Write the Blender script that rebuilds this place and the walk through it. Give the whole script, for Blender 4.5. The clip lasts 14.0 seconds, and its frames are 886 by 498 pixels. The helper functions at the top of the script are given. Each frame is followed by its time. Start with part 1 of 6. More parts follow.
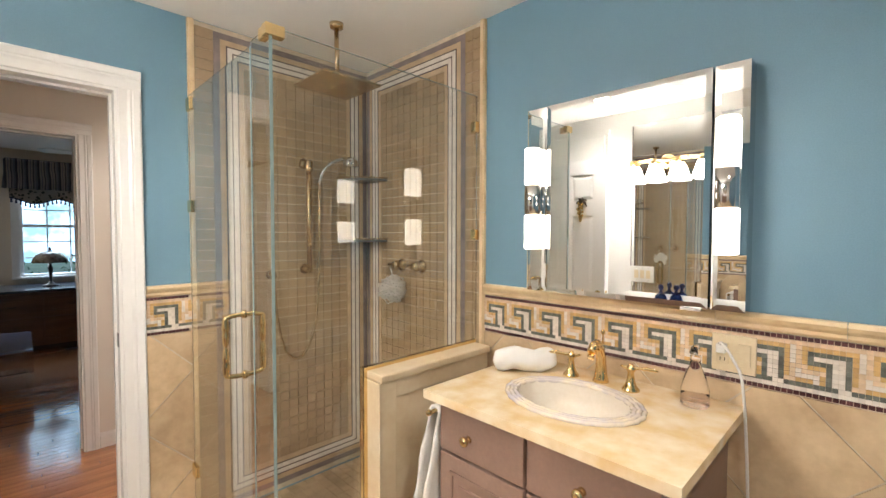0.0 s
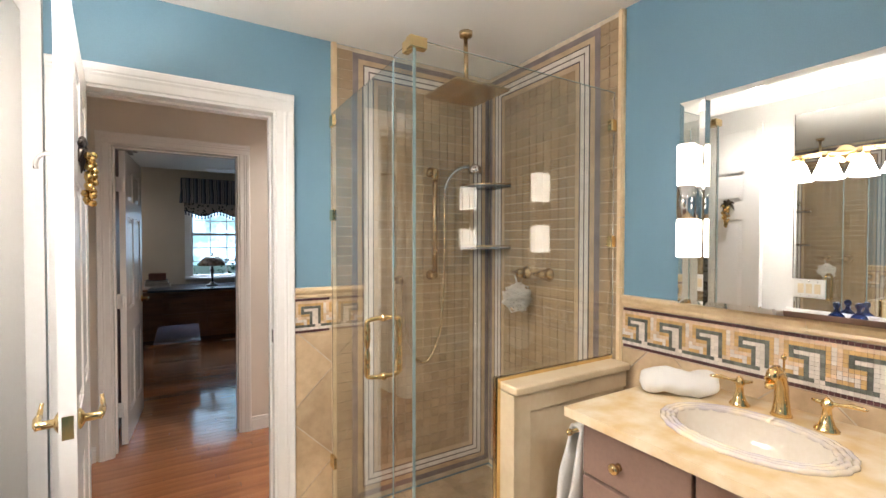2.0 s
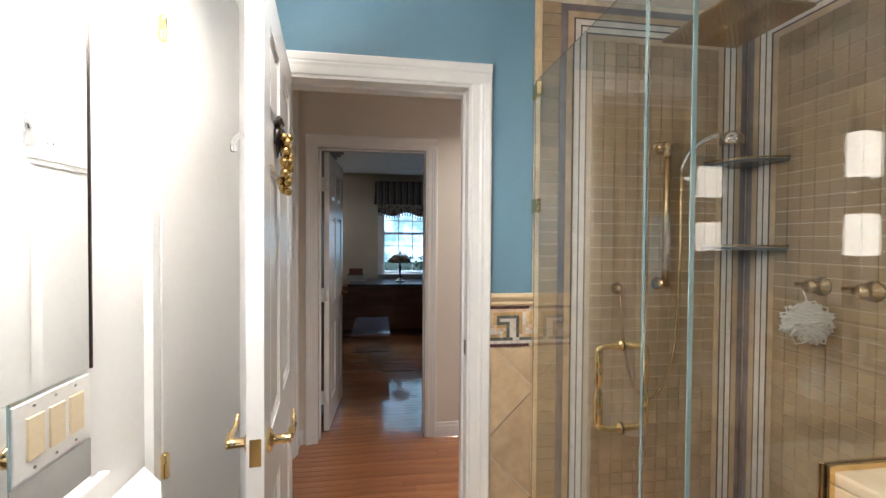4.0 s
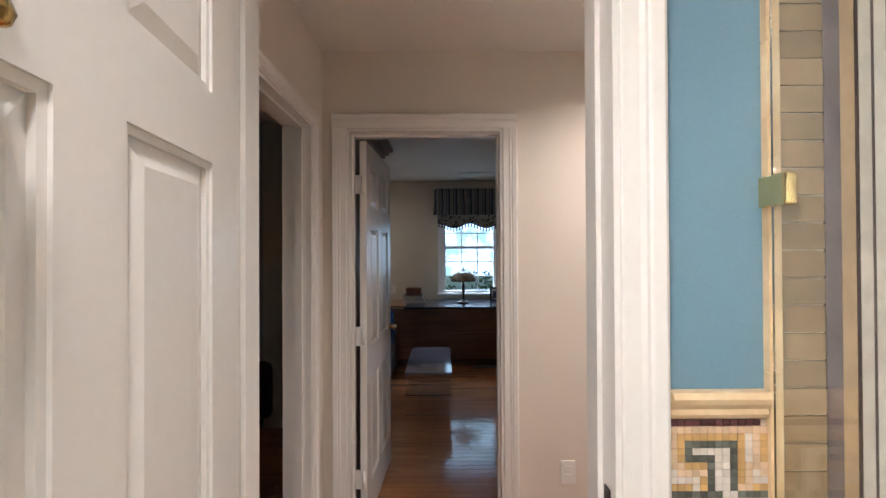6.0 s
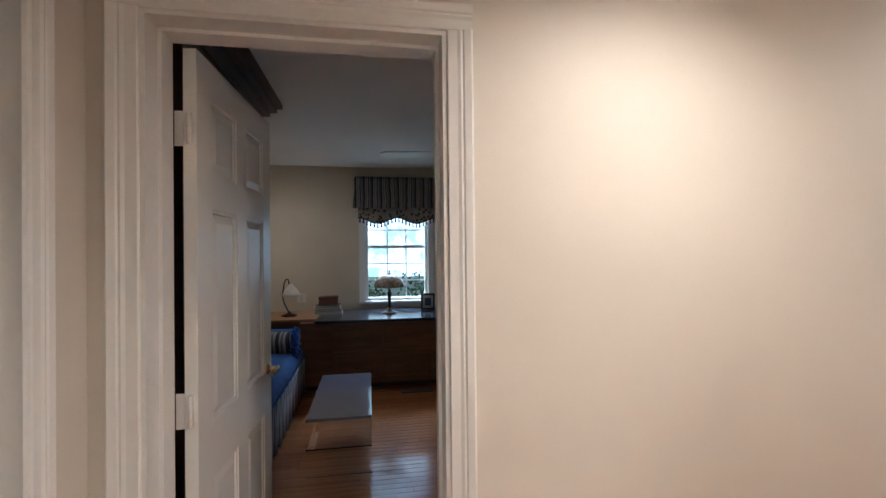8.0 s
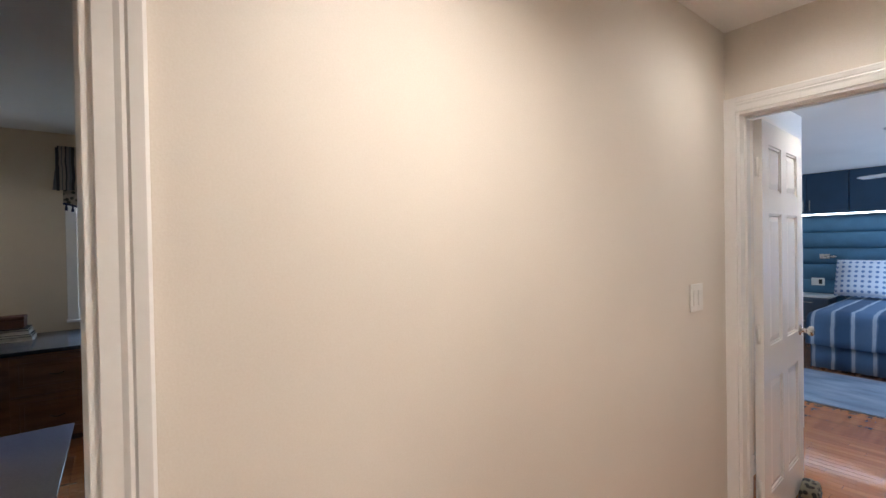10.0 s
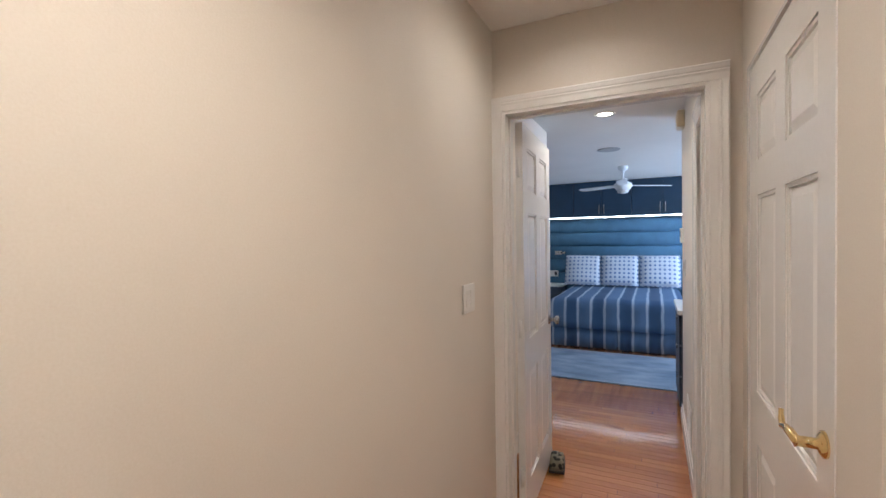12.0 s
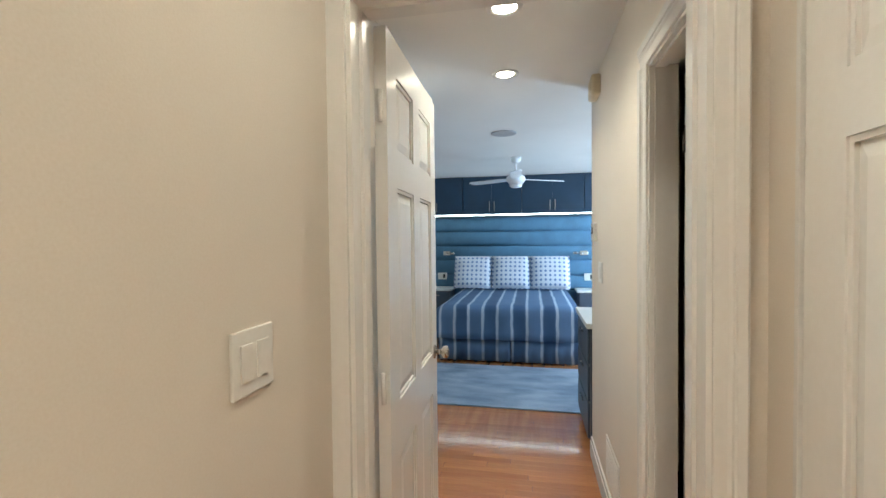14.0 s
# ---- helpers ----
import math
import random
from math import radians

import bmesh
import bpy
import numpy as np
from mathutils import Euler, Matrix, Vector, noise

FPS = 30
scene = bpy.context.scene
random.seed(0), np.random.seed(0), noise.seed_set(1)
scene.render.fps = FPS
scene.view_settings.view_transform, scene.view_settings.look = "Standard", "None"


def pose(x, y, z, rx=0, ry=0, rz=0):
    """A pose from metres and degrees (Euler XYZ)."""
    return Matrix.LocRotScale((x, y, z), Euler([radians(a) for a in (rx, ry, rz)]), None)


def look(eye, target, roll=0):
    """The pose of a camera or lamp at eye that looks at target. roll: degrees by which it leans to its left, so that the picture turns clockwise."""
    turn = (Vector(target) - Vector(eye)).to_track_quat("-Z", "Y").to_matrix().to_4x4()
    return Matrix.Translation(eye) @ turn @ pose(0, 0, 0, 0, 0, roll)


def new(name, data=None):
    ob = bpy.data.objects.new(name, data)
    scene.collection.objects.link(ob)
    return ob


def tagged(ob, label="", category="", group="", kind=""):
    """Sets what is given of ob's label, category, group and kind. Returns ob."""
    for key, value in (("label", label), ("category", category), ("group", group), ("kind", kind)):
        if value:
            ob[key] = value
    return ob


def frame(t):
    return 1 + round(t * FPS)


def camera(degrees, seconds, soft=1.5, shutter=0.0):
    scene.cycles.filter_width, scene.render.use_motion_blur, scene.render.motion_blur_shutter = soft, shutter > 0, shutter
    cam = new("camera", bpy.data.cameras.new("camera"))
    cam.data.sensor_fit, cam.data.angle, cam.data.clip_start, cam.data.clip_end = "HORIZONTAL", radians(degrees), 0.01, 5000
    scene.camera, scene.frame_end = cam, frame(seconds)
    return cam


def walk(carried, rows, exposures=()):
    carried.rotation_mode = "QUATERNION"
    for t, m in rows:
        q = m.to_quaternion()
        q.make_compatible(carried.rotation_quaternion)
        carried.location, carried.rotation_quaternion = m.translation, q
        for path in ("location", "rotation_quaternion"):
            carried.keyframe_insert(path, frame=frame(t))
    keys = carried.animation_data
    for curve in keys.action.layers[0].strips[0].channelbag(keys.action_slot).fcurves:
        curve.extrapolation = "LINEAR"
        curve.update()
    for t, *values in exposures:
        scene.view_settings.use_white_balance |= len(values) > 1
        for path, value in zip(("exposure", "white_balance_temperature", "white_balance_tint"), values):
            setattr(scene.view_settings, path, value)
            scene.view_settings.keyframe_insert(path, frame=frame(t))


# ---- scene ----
cam = camera(91.4, 14.0)
PATH = [
    (0, (0.189, 0.423, 1.425), (1.592, 1.846, 1.354), 0.1),
    (0.5, (0.183, 0.44, 1.433), (1.522, 1.925, 1.387), 0.0),
    (1, (0.17, 0.454, 1.43), (1.421, 2.014, 1.397), 0.0),
    (1.5, (0.154, 0.477, 1.427), (1.304, 2.113, 1.393), 0.0),
    (2, (0.129, 0.531, 1.421), (1.156, 2.247, 1.384), 0.1),
    (2.5, (0.12, 0.615, 1.416), (0.99, 2.416, 1.375), 0.2),
    (3, (0.121, 0.73, 1.424), (0.803, 2.61, 1.38), 0.2),
    (3.5, (0.117, 0.848, 1.415), (0.609, 2.786, 1.372), 0.2),
    (4, (0.13, 0.982, 1.406), (0.43, 2.959, 1.366), 0.4),
    (4.2, (0.14, 1.052, 1.41), (0.377, 3.037, 1.37), 0.4),
    (6.3, (0.175, 2.080, 1.445), (0.184, 4.080, 1.465), -0.3),
    (6.5, (0.174, 2.190, 1.446), (0.192, 4.190, 1.463), -0.3),
    (7, (0.194, 2.495, 1.446), (0.246, 4.503, 1.461), -0.4),
    (7.2, (0.211, 2.584, 1.445), (0.289, 4.583, 1.461), -0.4),
    (9.3, (0.388, 3.135, 1.452), (1.327, 4.901, 1.449), -0.9),
    (9.5, (0.419, 3.152, 1.453), (1.436, 4.874, 1.448), -0.9),
    (10, (0.507, 3.206, 1.46), (1.71, 4.804, 1.439), -1.0),
    (10.5, (0.561, 3.241, 1.461), (1.935, 4.694, 1.431), -1.1),
    (11, (0.622, 3.278, 1.448), (2.167, 4.547, 1.419), -1.1),
    (11.5, (0.712, 3.308, 1.449), (2.403, 4.375, 1.414), -1.0),
    (12, (0.852, 3.351, 1.454), (2.649, 4.228, 1.412), -0.9),
    (12.5, (1.029, 3.381, 1.442), (2.898, 4.093, 1.396), -0.9),
    (13, (1.275, 3.415, 1.431), (3.189, 3.995, 1.383), -0.8),
    (13.5, (1.512, 3.466, 1.426), (3.455, 3.938, 1.376), -0.7),
    (14, (1.785, 3.536, 1.429), (3.744, 3.937, 1.382), -0.6),
]
walk(cam, [(t, look(eye, target, roll)) for t, eye, target, roll in PATH],
     [(0.0, 0.63, 6250, 12), (1.5, 0.66, 6200, 13), (3.0, 0.58, 6050, 13), (4.0, 0.36, 5900, 11), (6.4, 0.64, 6100, 15), (7.0, 0.70, 6050, 14), (9.5, 0.78, 6050, 10.5), (10.5, 0.58, 6150, 11), (11.2, 0.46, 6200, 11), (12.5, 0.46, 6350, 10), (14.0, 0.78, 6650, 0)])

# ---- world, lamps, exposure ----
world = bpy.data.worlds.new("world")
scene.world = world
world.use_nodes = True
wn = world.node_tree.nodes
sky = wn.new("ShaderNodeTexSky")
sky.sky_type, sky.sun_disc = "NISHITA", False
sky.sun_elevation, sky.sun_rotation = radians(35), radians(200)
wn["Background"].inputs[1].default_value = 0.12
world.node_tree.links.new(sky.outputs[0], wn["Background"].inputs[0])
sun = new("sun", bpy.data.lights.new("sun", "SUN"))
sun.data.energy, sun.data.angle, sun.data.color = 1.0, radians(10), (1, 0.95, 0.88)
sun.rotation_euler = (radians(55), 0, radians(200))


def lamp(name, kind, loc, watts, colour, size=0.1, target=None, spot=None, sy=None):
    data = bpy.data.lights.new(name, kind)
    data.energy, data.color = watts, colour
    ob = new(name, data)
    if kind == "AREA":
        data.size = size
        if sy:
            data.shape, data.size_y = "RECTANGLE", sy
    else:
        data.shadow_soft_size = size
    if kind == "SPOT":
        data.spot_size, data.spot_blend = radians(spot), 1.0
    ob.location = loc
    if target:
        ob.matrix_world = look(loc, target)
    return ob


WARM = (1.0, 0.89, 0.77)
SOFTWARM = (1.0, 0.92, 0.83)
DAY = (0.55, 0.76, 1.0)
lamp("bath_downlight_and_fill_lamp", "SPOT", (0.09, 1.91, 2.415), 46, SOFTWARM, 0.05, (0.09, 1.91, 0), 150)
# unseen lamp behind the first camera position, added to fill the bathroom
lamp("bath_downlight_and_fill_lamp", "SPOT", (0.55, 0.1, 2.415), 72, SOFTWARM, 0.05, (0.55, 0.1, 0), 150)
lamp("hall_downlight_and_fill_lamp", "SPOT", (1.08, 3.42, 2.415), 59, WARM, 0.05, (1.08, 3.42, 0), 152)
# added fill without a known fitting, brightens the bedroom end of the hall
lamp("hall_downlight_and_fill_lamp", "SPOT", (2.36, 3.60, 2.415), 14, SOFTWARM, 0.06, (2.36, 3.62, 0), 165)
lamp("corridor_downlight_lamp", "SPOT", (3.62, 3.64, 2.385), 34, SOFTWARM, 0.04, (3.62, 3.64, 0), 140)
lamp("corridor_downlight_lamp", "SPOT", (4.36, 3.68, 2.385), 26, SOFTWARM, 0.04, (4.36, 3.68, 0), 140)
lamp("office_downlight_lamp", "SPOT", (-0.83, 7.45, 2.505), 15, SOFTWARM, 0.05, (-0.83, 7.45, 0), 160)
# area lamps outside, out of view, stand in for skylight through the windows
lamp("office_window_light", "AREA", (0.61, 9.7, 3.3), 300, DAY, 1.6, (0.61, 8.3, 1.2), sy=1.2)
lamp("living_window_light", "AREA", (-3.2, 10.2, 3.4), 160, (0.5, 0.8, 1.0), 2.4, (-3.2, 8.4, 1.0), sy=1.2)
# unseen bluish fill added in a bare wall opening to brighten the bedroom
lamp("bedroom_fill_light", "AREA", (6.9, 0.45, 1.6), 165, (0.5, 0.70, 1.0), 2.2, (7.2, 4, 1.3), sy=1.5)


# ---- materials ----
def shader(name):
    m = bpy.data.materials.new(name)
    m.use_nodes = True
    return m, m.node_tree.nodes, m.node_tree.links, m.node_tree.nodes["Principled BSDF"]


def M(name, col, rough=0.5, metal=0.0, var=0.12, scale=5.0, fine=90.0, bump=0.15, col2=None, rand=0.0, island=False, coat=0.0, stretch=(1, 1, 1), dist=0.002, spec=0.5, rvar=0.06):
    m, n, l, p = shader(name)
    tc = n.new("ShaderNodeTexCoord")
    mp = n.new("ShaderNodeMapping")
    mp.inputs["Scale"].default_value = stretch
    l.new(tc.outputs["Object"], mp.inputs[0])
    big, small = n.new("ShaderNodeTexNoise"), n.new("ShaderNodeTexNoise")
    big.inputs["Scale"].default_value, big.inputs["Detail"].default_value = scale, 6
    small.inputs["Scale"].default_value, small.inputs["Detail"].default_value = fine, 3
    l.new(mp.outputs[0], big.inputs[0])
    l.new(mp.outputs[0], small.inputs[0])
    ramp = n.new("ShaderNodeValToRGB")
    c2 = col2 or [min(1, c * (1 + var)) for c in col]
    c1 = col if col2 else [c * (1 - var) for c in col]
    ramp.color_ramp.elements[0].color, ramp.color_ramp.elements[1].color = (*c1, 1), (*c2, 1)
    ramp.color_ramp.elements[0].position, ramp.color_ramp.elements[1].position = 0.33, 0.67
    l.new(big.outputs[0], ramp.inputs[0])
    mul = n.new("ShaderNodeMixRGB")
    mul.blend_type, mul.inputs[0].default_value = "OVERLAY", 0.12
    l.new(ramp.outputs[0], mul.inputs[1])
    l.new(small.outputs[0], mul.inputs[2])
    out = mul.outputs[0]
    if rand:
        src = n.new("ShaderNodeNewGeometry").outputs["Random Per Island"] if island else n.new("ShaderNodeObjectInfo").outputs["Random"]
        mr = n.new("ShaderNodeMapRange")
        mr.inputs["To Min"].default_value, mr.inputs["To Max"].default_value = 1 - rand, 1 + rand
        l.new(src, mr.inputs[0])
        hs = n.new("ShaderNodeHueSaturation")
        l.new(out, hs.inputs["Color"])
        l.new(mr.outputs[0], hs.inputs["Value"])
        out = hs.outputs[0]
    l.new(out, p.inputs["Base Color"])
    rr = n.new("ShaderNodeMapRange")
    rr.inputs["To Min"].default_value, rr.inputs["To Max"].default_value = max(0.02, rough - rvar), min(1, rough + rvar)
    l.new(big.outputs[0], rr.inputs[0])
    l.new(rr.outputs[0], p.inputs["Roughness"])
    p.inputs["Metallic"].default_value = metal
    p.inputs["Specular IOR Level"].default_value = spec
    p.inputs["Coat Weight"].default_value = coat
    p.inputs["Coat Roughness"].default_value = 0.08
    if bump:
        b = n.new("ShaderNodeBump")
        b.inputs["Strength"].default_value, b.inputs["Distance"].default_value = bump, dist
        l.new(small.outputs[0], b.inputs["Height"])
        l.new(b.outputs[0], p.inputs["Normal"])
    return m


def glow(name, col, strength):
    m, n, l, p = shader(name)
    p.inputs["Base Color"].default_value = (0.9, 0.88, 0.85, 1)
    p.inputs["Emission Color"].default_value, p.inputs["Emission Strength"].default_value = (*col, 1), strength
    p.inputs["Roughness"].default_value = 0.3
    return m


def clear(name, col, rough=0.0, ior=1.45):
    m, n, l, p = shader(name)
    p.inputs["Base Color"].default_value, p.inputs["Roughness"].default_value = (*col, 1), rough
    p.inputs["Transmission Weight"].default_value, p.inputs["IOR"].default_value = 1, ior
    return m


def striped(name, axis, period, stops, rough=0.9):
    """A woven stripe: stops are (position, colour) within one period along the axis."""
    m, n, l, p = shader(name)
    tc, sep = n.new("ShaderNodeTexCoord"), n.new("ShaderNodeSeparateXYZ")
    l.new(tc.outputs["Object"], sep.inputs[0])
    nz = n.new("ShaderNodeTexNoise")
    nz.inputs["Scale"].default_value = 6
    l.new(tc.outputs["Object"], nz.inputs[0])
    wob = n.new("ShaderNodeMath")
    wob.operation, wob.inputs[1].default_value = "MULTIPLY_ADD", 0.03
    l.new(nz.outputs[0], wob.inputs[0])
    l.new(sep.outputs[axis], wob.inputs[2])
    div, fr = n.new("ShaderNodeMath"), n.new("ShaderNodeMath")
    div.operation, div.inputs[1].default_value = "DIVIDE", period
    fr.operation = "FRACT"
    l.new(wob.outputs[0], div.inputs[0])
    l.new(div.outputs[0], fr.inputs[0])
    ramp = n.new("ShaderNodeValToRGB")
    ramp.color_ramp.interpolation = "CONSTANT"
    e = ramp.color_ramp.elements
    e[0].position, e[0].color = stops[0][0], (*stops[0][1], 1)
    e[1].position, e[1].color = stops[1][0], (*stops[1][1], 1)
    for pos, c in stops[2:]:
        e.new(pos).color = (*c, 1)
    l.new(fr.outputs[0], ramp.inputs[0])
    weave = n.new("ShaderNodeTexNoise")
    weave.inputs["Scale"].default_value = 160
    l.new(tc.outputs["Object"], weave.inputs[0])
    mix = n.new("ShaderNodeMixRGB")
    mix.blend_type, mix.inputs[0].default_value = "OVERLAY", 0.35
    l.new(ramp.outputs[0], mix.inputs[1])
    l.new(weave.outputs[0], mix.inputs[2])
    l.new(mix.outputs[0], p.inputs["Base Color"])
    p.inputs["Roughness"].default_value = rough
    b = n.new("ShaderNodeBump")
    b.inputs["Strength"].default_value, b.inputs["Distance"].default_value = 0.3, 0.002
    l.new(weave.outputs[0], b.inputs["Height"])
    l.new(b.outputs[0], p.inputs["Normal"])
    return m


def spotted(name, base, dots, scale, size, rough=0.9, randomness=0.0):
    m, n, l, p = shader(name)
    tc, vo = n.new("ShaderNodeTexCoord"), n.new("ShaderNodeTexVoronoi")
    vo.voronoi_dimensions = "2D" if randomness == 0 else "3D"
    vo.inputs["Scale"].default_value, vo.inputs["Randomness"].default_value = scale, randomness
    l.new(tc.outputs["Object"], vo.inputs["Vector"])
    ramp = n.new("ShaderNodeValToRGB")
    ramp.color_ramp.elements[0].position, ramp.color_ramp.elements[0].color = size, (*dots, 1)
    ramp.color_ramp.elements[1].position, ramp.color_ramp.elements[1].color = size + 0.08, (*base, 1)
    l.new(vo.outputs["Distance"], ramp.inputs[0])
    l.new(ramp.outputs[0], p.inputs["Base Color"])
    p.inputs["Roughness"].default_value = rough
    return m


BLUE = M("blue_wall_paint", (0.147, 0.266, 0.348), 0.5, var=0.05, scale=1.5, fine=260, bump=0.08)
CREAM = M("cream_wall_paint", (0.69, 0.63, 0.555), 0.6, var=0.04, scale=1.2, fine=240, bump=0.1)
CREAMY = M("office_wall_paint", (0.66, 0.58, 0.46), 0.65, var=0.05, scale=1.2, fine=240, bump=0.1)
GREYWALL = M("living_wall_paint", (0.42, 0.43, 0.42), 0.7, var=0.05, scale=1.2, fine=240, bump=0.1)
CEIL = M("ceiling_paint", (0.78, 0.76, 0.72), 0.8, var=0.03, scale=1.5, fine=200, bump=0.12)
WHITE = M("white_gloss_paint", (0.80, 0.78, 0.75), 0.27, var=0.008, scale=0.7, fine=60, bump=0.0, rvar=0.0)
TRAV = M("travertine_tile", (0.44, 0.31, 0.18), 0.42, scale=5, fine=40, bump=0.15, col2=(0.60, 0.45, 0.28), rand=0.09)
TRIM = M("tan_stone_trim", (0.60, 0.43, 0.24), 0.32, scale=9, fine=60, bump=0.1, col2=(0.74, 0.58, 0.36))
GROUT = M("grout", (0.56, 0.475, 0.355), 0.9, var=0.15, scale=20)
TILE = M("shower_tile", (0.30, 0.215, 0.125), 0.22, scale=8, fine=70, bump=0.1, col2=(0.37, 0.27, 0.165), rand=0.10)
TILES = M("shower_tile_field", (0.30, 0.215, 0.125), 0.22, scale=8, fine=70, bump=0.1, col2=(0.37, 0.27, 0.165), rand=0.10, island=True)
PURPLE = M("mauve_stone_band", (0.185, 0.145, 0.14), 0.4, var=0.2, scale=14)
DARKBAND = M("dark_brown_liner", (0.07, 0.045, 0.04), 0.4, var=0.25, scale=30)
WHITEBAND = M("white_stone_liner", (0.62, 0.58, 0.52), 0.35, var=0.1, scale=20)
TANBAND = M("tan_liner", (0.46, 0.33, 0.2), 0.38, var=0.12, scale=16)
MOSW = M("white_tessera", (0.66, 0.60, 0.53), 0.4, var=0.08, scale=30, rand=0.10, island=True)
MOSY = M("ochre_tessera", (0.55, 0.34, 0.13), 0.4, var=0.12, scale=30, rand=0.14, island=True)
MOSC = M("peach_tessera", (0.64, 0.47, 0.31), 0.4, var=0.10, scale=30, rand=0.10, island=True)
MOSG = M("green_tessera", (0.12, 0.125, 0.105), 0.4, var=0.25, scale=30, rand=0.3, island=True)
MOSR = M("maroon_tessera", (0.10, 0.035, 0.035), 0.4, var=0.25, scale=30, rand=0.3, island=True)
MARBLE = M("yellow_marble", (0.70, 0.49, 0.25), 0.16, scale=11, fine=30, bump=0.02, col2=(0.80, 0.68, 0.48), coat=0.3)
STONECAP = M("cream_stone", (0.66, 0.52, 0.33), 0.3, scale=6, fine=40, bump=0.06, col2=(0.76, 0.64, 0.46))
TAUPE = M("taupe_cabinet_paint", (0.26, 0.165, 0.125), 0.45, var=0.1, scale=4, fine=80, bump=0.1)
GOLD = M("polished_brass", (0.80, 0.60, 0.30), 0.14, 1.0, var=0.08, scale=20, bump=0.02)
ANTIQUE = M("antique_brass", (0.62, 0.46, 0.26), 0.25, 1.0, var=0.12, scale=20, bump=0.04)
CHROME = M("chrome", (0.70, 0.69, 0.68), 0.10, 1.0, var=0.03, scale=20, bump=0.0)
NICKEL = M("satin_nickel", (0.55, 0.53, 0.50), 0.26, 1.0, var=0.05, scale=20, bump=0.02)
MIRROR = M("mirror_silver", (0.90, 0.91, 0.90), 0.02, 1.0, var=0.0, scale=2, bump=0.0)
for nd in MIRROR.node_tree.nodes:
    if nd.type == "MAP_RANGE":
        nd.inputs["To Min"].default_value, nd.inputs["To Max"].default_value = 0.0, 0.012
GLASS = clear("shower_glass", (0.93, 0.95, 0.92))
EDGE = M("green_glass_edge", (0.27, 0.37, 0.37), 0.15, var=0.05, scale=10, bump=0.0)
ACRYL = clear("clear_acrylic", (0.97, 0.97, 0.98), 0.0, 1.3)
PANE = clear("window_pane", (0.98, 0.99, 1.0), 0.0, 1.05)
PORC = M("ivory_porcelain", (0.74, 0.66, 0.55), 0.12, var=0.03, scale=5, bump=0.0, coat=0.5)
PORCRIM = M("painted_porcelain_rim", (0.54, 0.49, 0.53), 0.15, scale=16, fine=50, bump=0.0, col2=(0.78, 0.66, 0.47), coat=0.5)
COTTON = M("white_terry", (0.82, 0.79, 0.74), 0.95, var=0.04, scale=10, fine=420, bump=0.8, dist=0.004)
PLASTIC = M("almond_plastic", (0.68, 0.56, 0.37), 0.35, var=0.03, scale=6, bump=0.0)
WPLASTIC = M("white_plastic", (0.74, 0.72, 0.68), 0.35, var=0.03, scale=6, bump=0.0)
BLACK = M("black_parts_and_unlit_walls", (0.02, 0.02, 0.02), 0.6, var=0.2)
OAK = M("oak_floor_plank", (0.31, 0.112, 0.042), 0.16, scale=3, fine=34, bump=0.06, col2=(0.43, 0.175, 0.065), rand=0.13, stretch=(0.5, 6, 6), coat=0.7)
OAKY = M("oak_floor_plank_crosswise", (0.40, 0.155, 0.055), 0.20, scale=3, fine=34, bump=0.06, col2=(0.54, 0.235, 0.085), rand=0.13, stretch=(6, 0.5, 6), coat=0.7)
OAKF = M("oak_floor_far", (0.34, 0.125, 0.046), 0.15, scale=3, fine=34, bump=0.06, col2=(0.46, 0.19, 0.07), rand=0.13, island=True, stretch=(0.5, 6, 6), coat=0.8)
SUBFLOOR = M("dark_floor_joint", (0.10, 0.045, 0.02), 0.6, var=0.2)
WOOD = M("brown_cabinet_wood", (0.16, 0.07, 0.032), 0.35, scale=4, fine=50, bump=0.1, col2=(0.24, 0.11, 0.05), stretch=(0.6, 5, 5))
DARKWOOD = M("dark_stained_wood", (0.05, 0.025, 0.015), 0.35, var=0.3, scale=5, stretch=(1, 1, 5))
BLACKTOP = M("black_stone_top", (0.025, 0.028, 0.036), 0.16, var=0.3, scale=30, bump=0.02)
BLUEFAB = M("blue_fabric", (0.025, 0.095, 0.30), 0.95, var=0.2, scale=9, fine=300, bump=0.5)
BRONZE = M("dark_bronze", (0.05, 0.04, 0.032), 0.35, 0.8, var=0.2, scale=20)
SHADEART = M("art_glass_shade", (0.16, 0.12, 0.08), 0.25, scale=26, fine=60, bump=0.05, col2=(0.42, 0.36, 0.28))
LEATHER = M("dark_brown_leather", (0.022, 0.014, 0.011), 0.5, var=0.3, scale=6, fine=140, bump=0.3)
LEAF = M("dark_green_leaf", (0.012, 0.035, 0.015), 0.5, var=0.4, scale=9, rand=0.3, island=True)
PAPER = M("white_paper", (0.66, 0.63, 0.57), 0.8, var=0.08, scale=20)
BOOKRED = M("brown_book_cloth", (0.13, 0.05, 0.03), 0.7, var=0.15, scale=12)
BOOKBLK = M("black_book_cloth", (0.035, 0.032, 0.035), 0.6, var=0.15, scale=12)
NAVY = M("navy_cabinet_paint", (0.012, 0.035, 0.065), 0.4, var=0.12, scale=4)
HEADB = M("blue_upholstery", (0.060, 0.150, 0.245), 0.8, var=0.10, scale=5, fine=260, bump=0.3)
GREYBLUE = M("slate_cabinet_paint", (0.055, 0.075, 0.105), 0.45, var=0.12, scale=4)
RUG = M("blue_grey_rug", (0.13, 0.175, 0.24), 1.0, scale=3, fine=220, bump=0.9, col2=(0.27, 0.325, 0.40), stretch=(2, 0.8, 1), dist=0.006)
COBALT = clear("cobalt_glass", (0.03, 0.06, 0.24), 0.02)
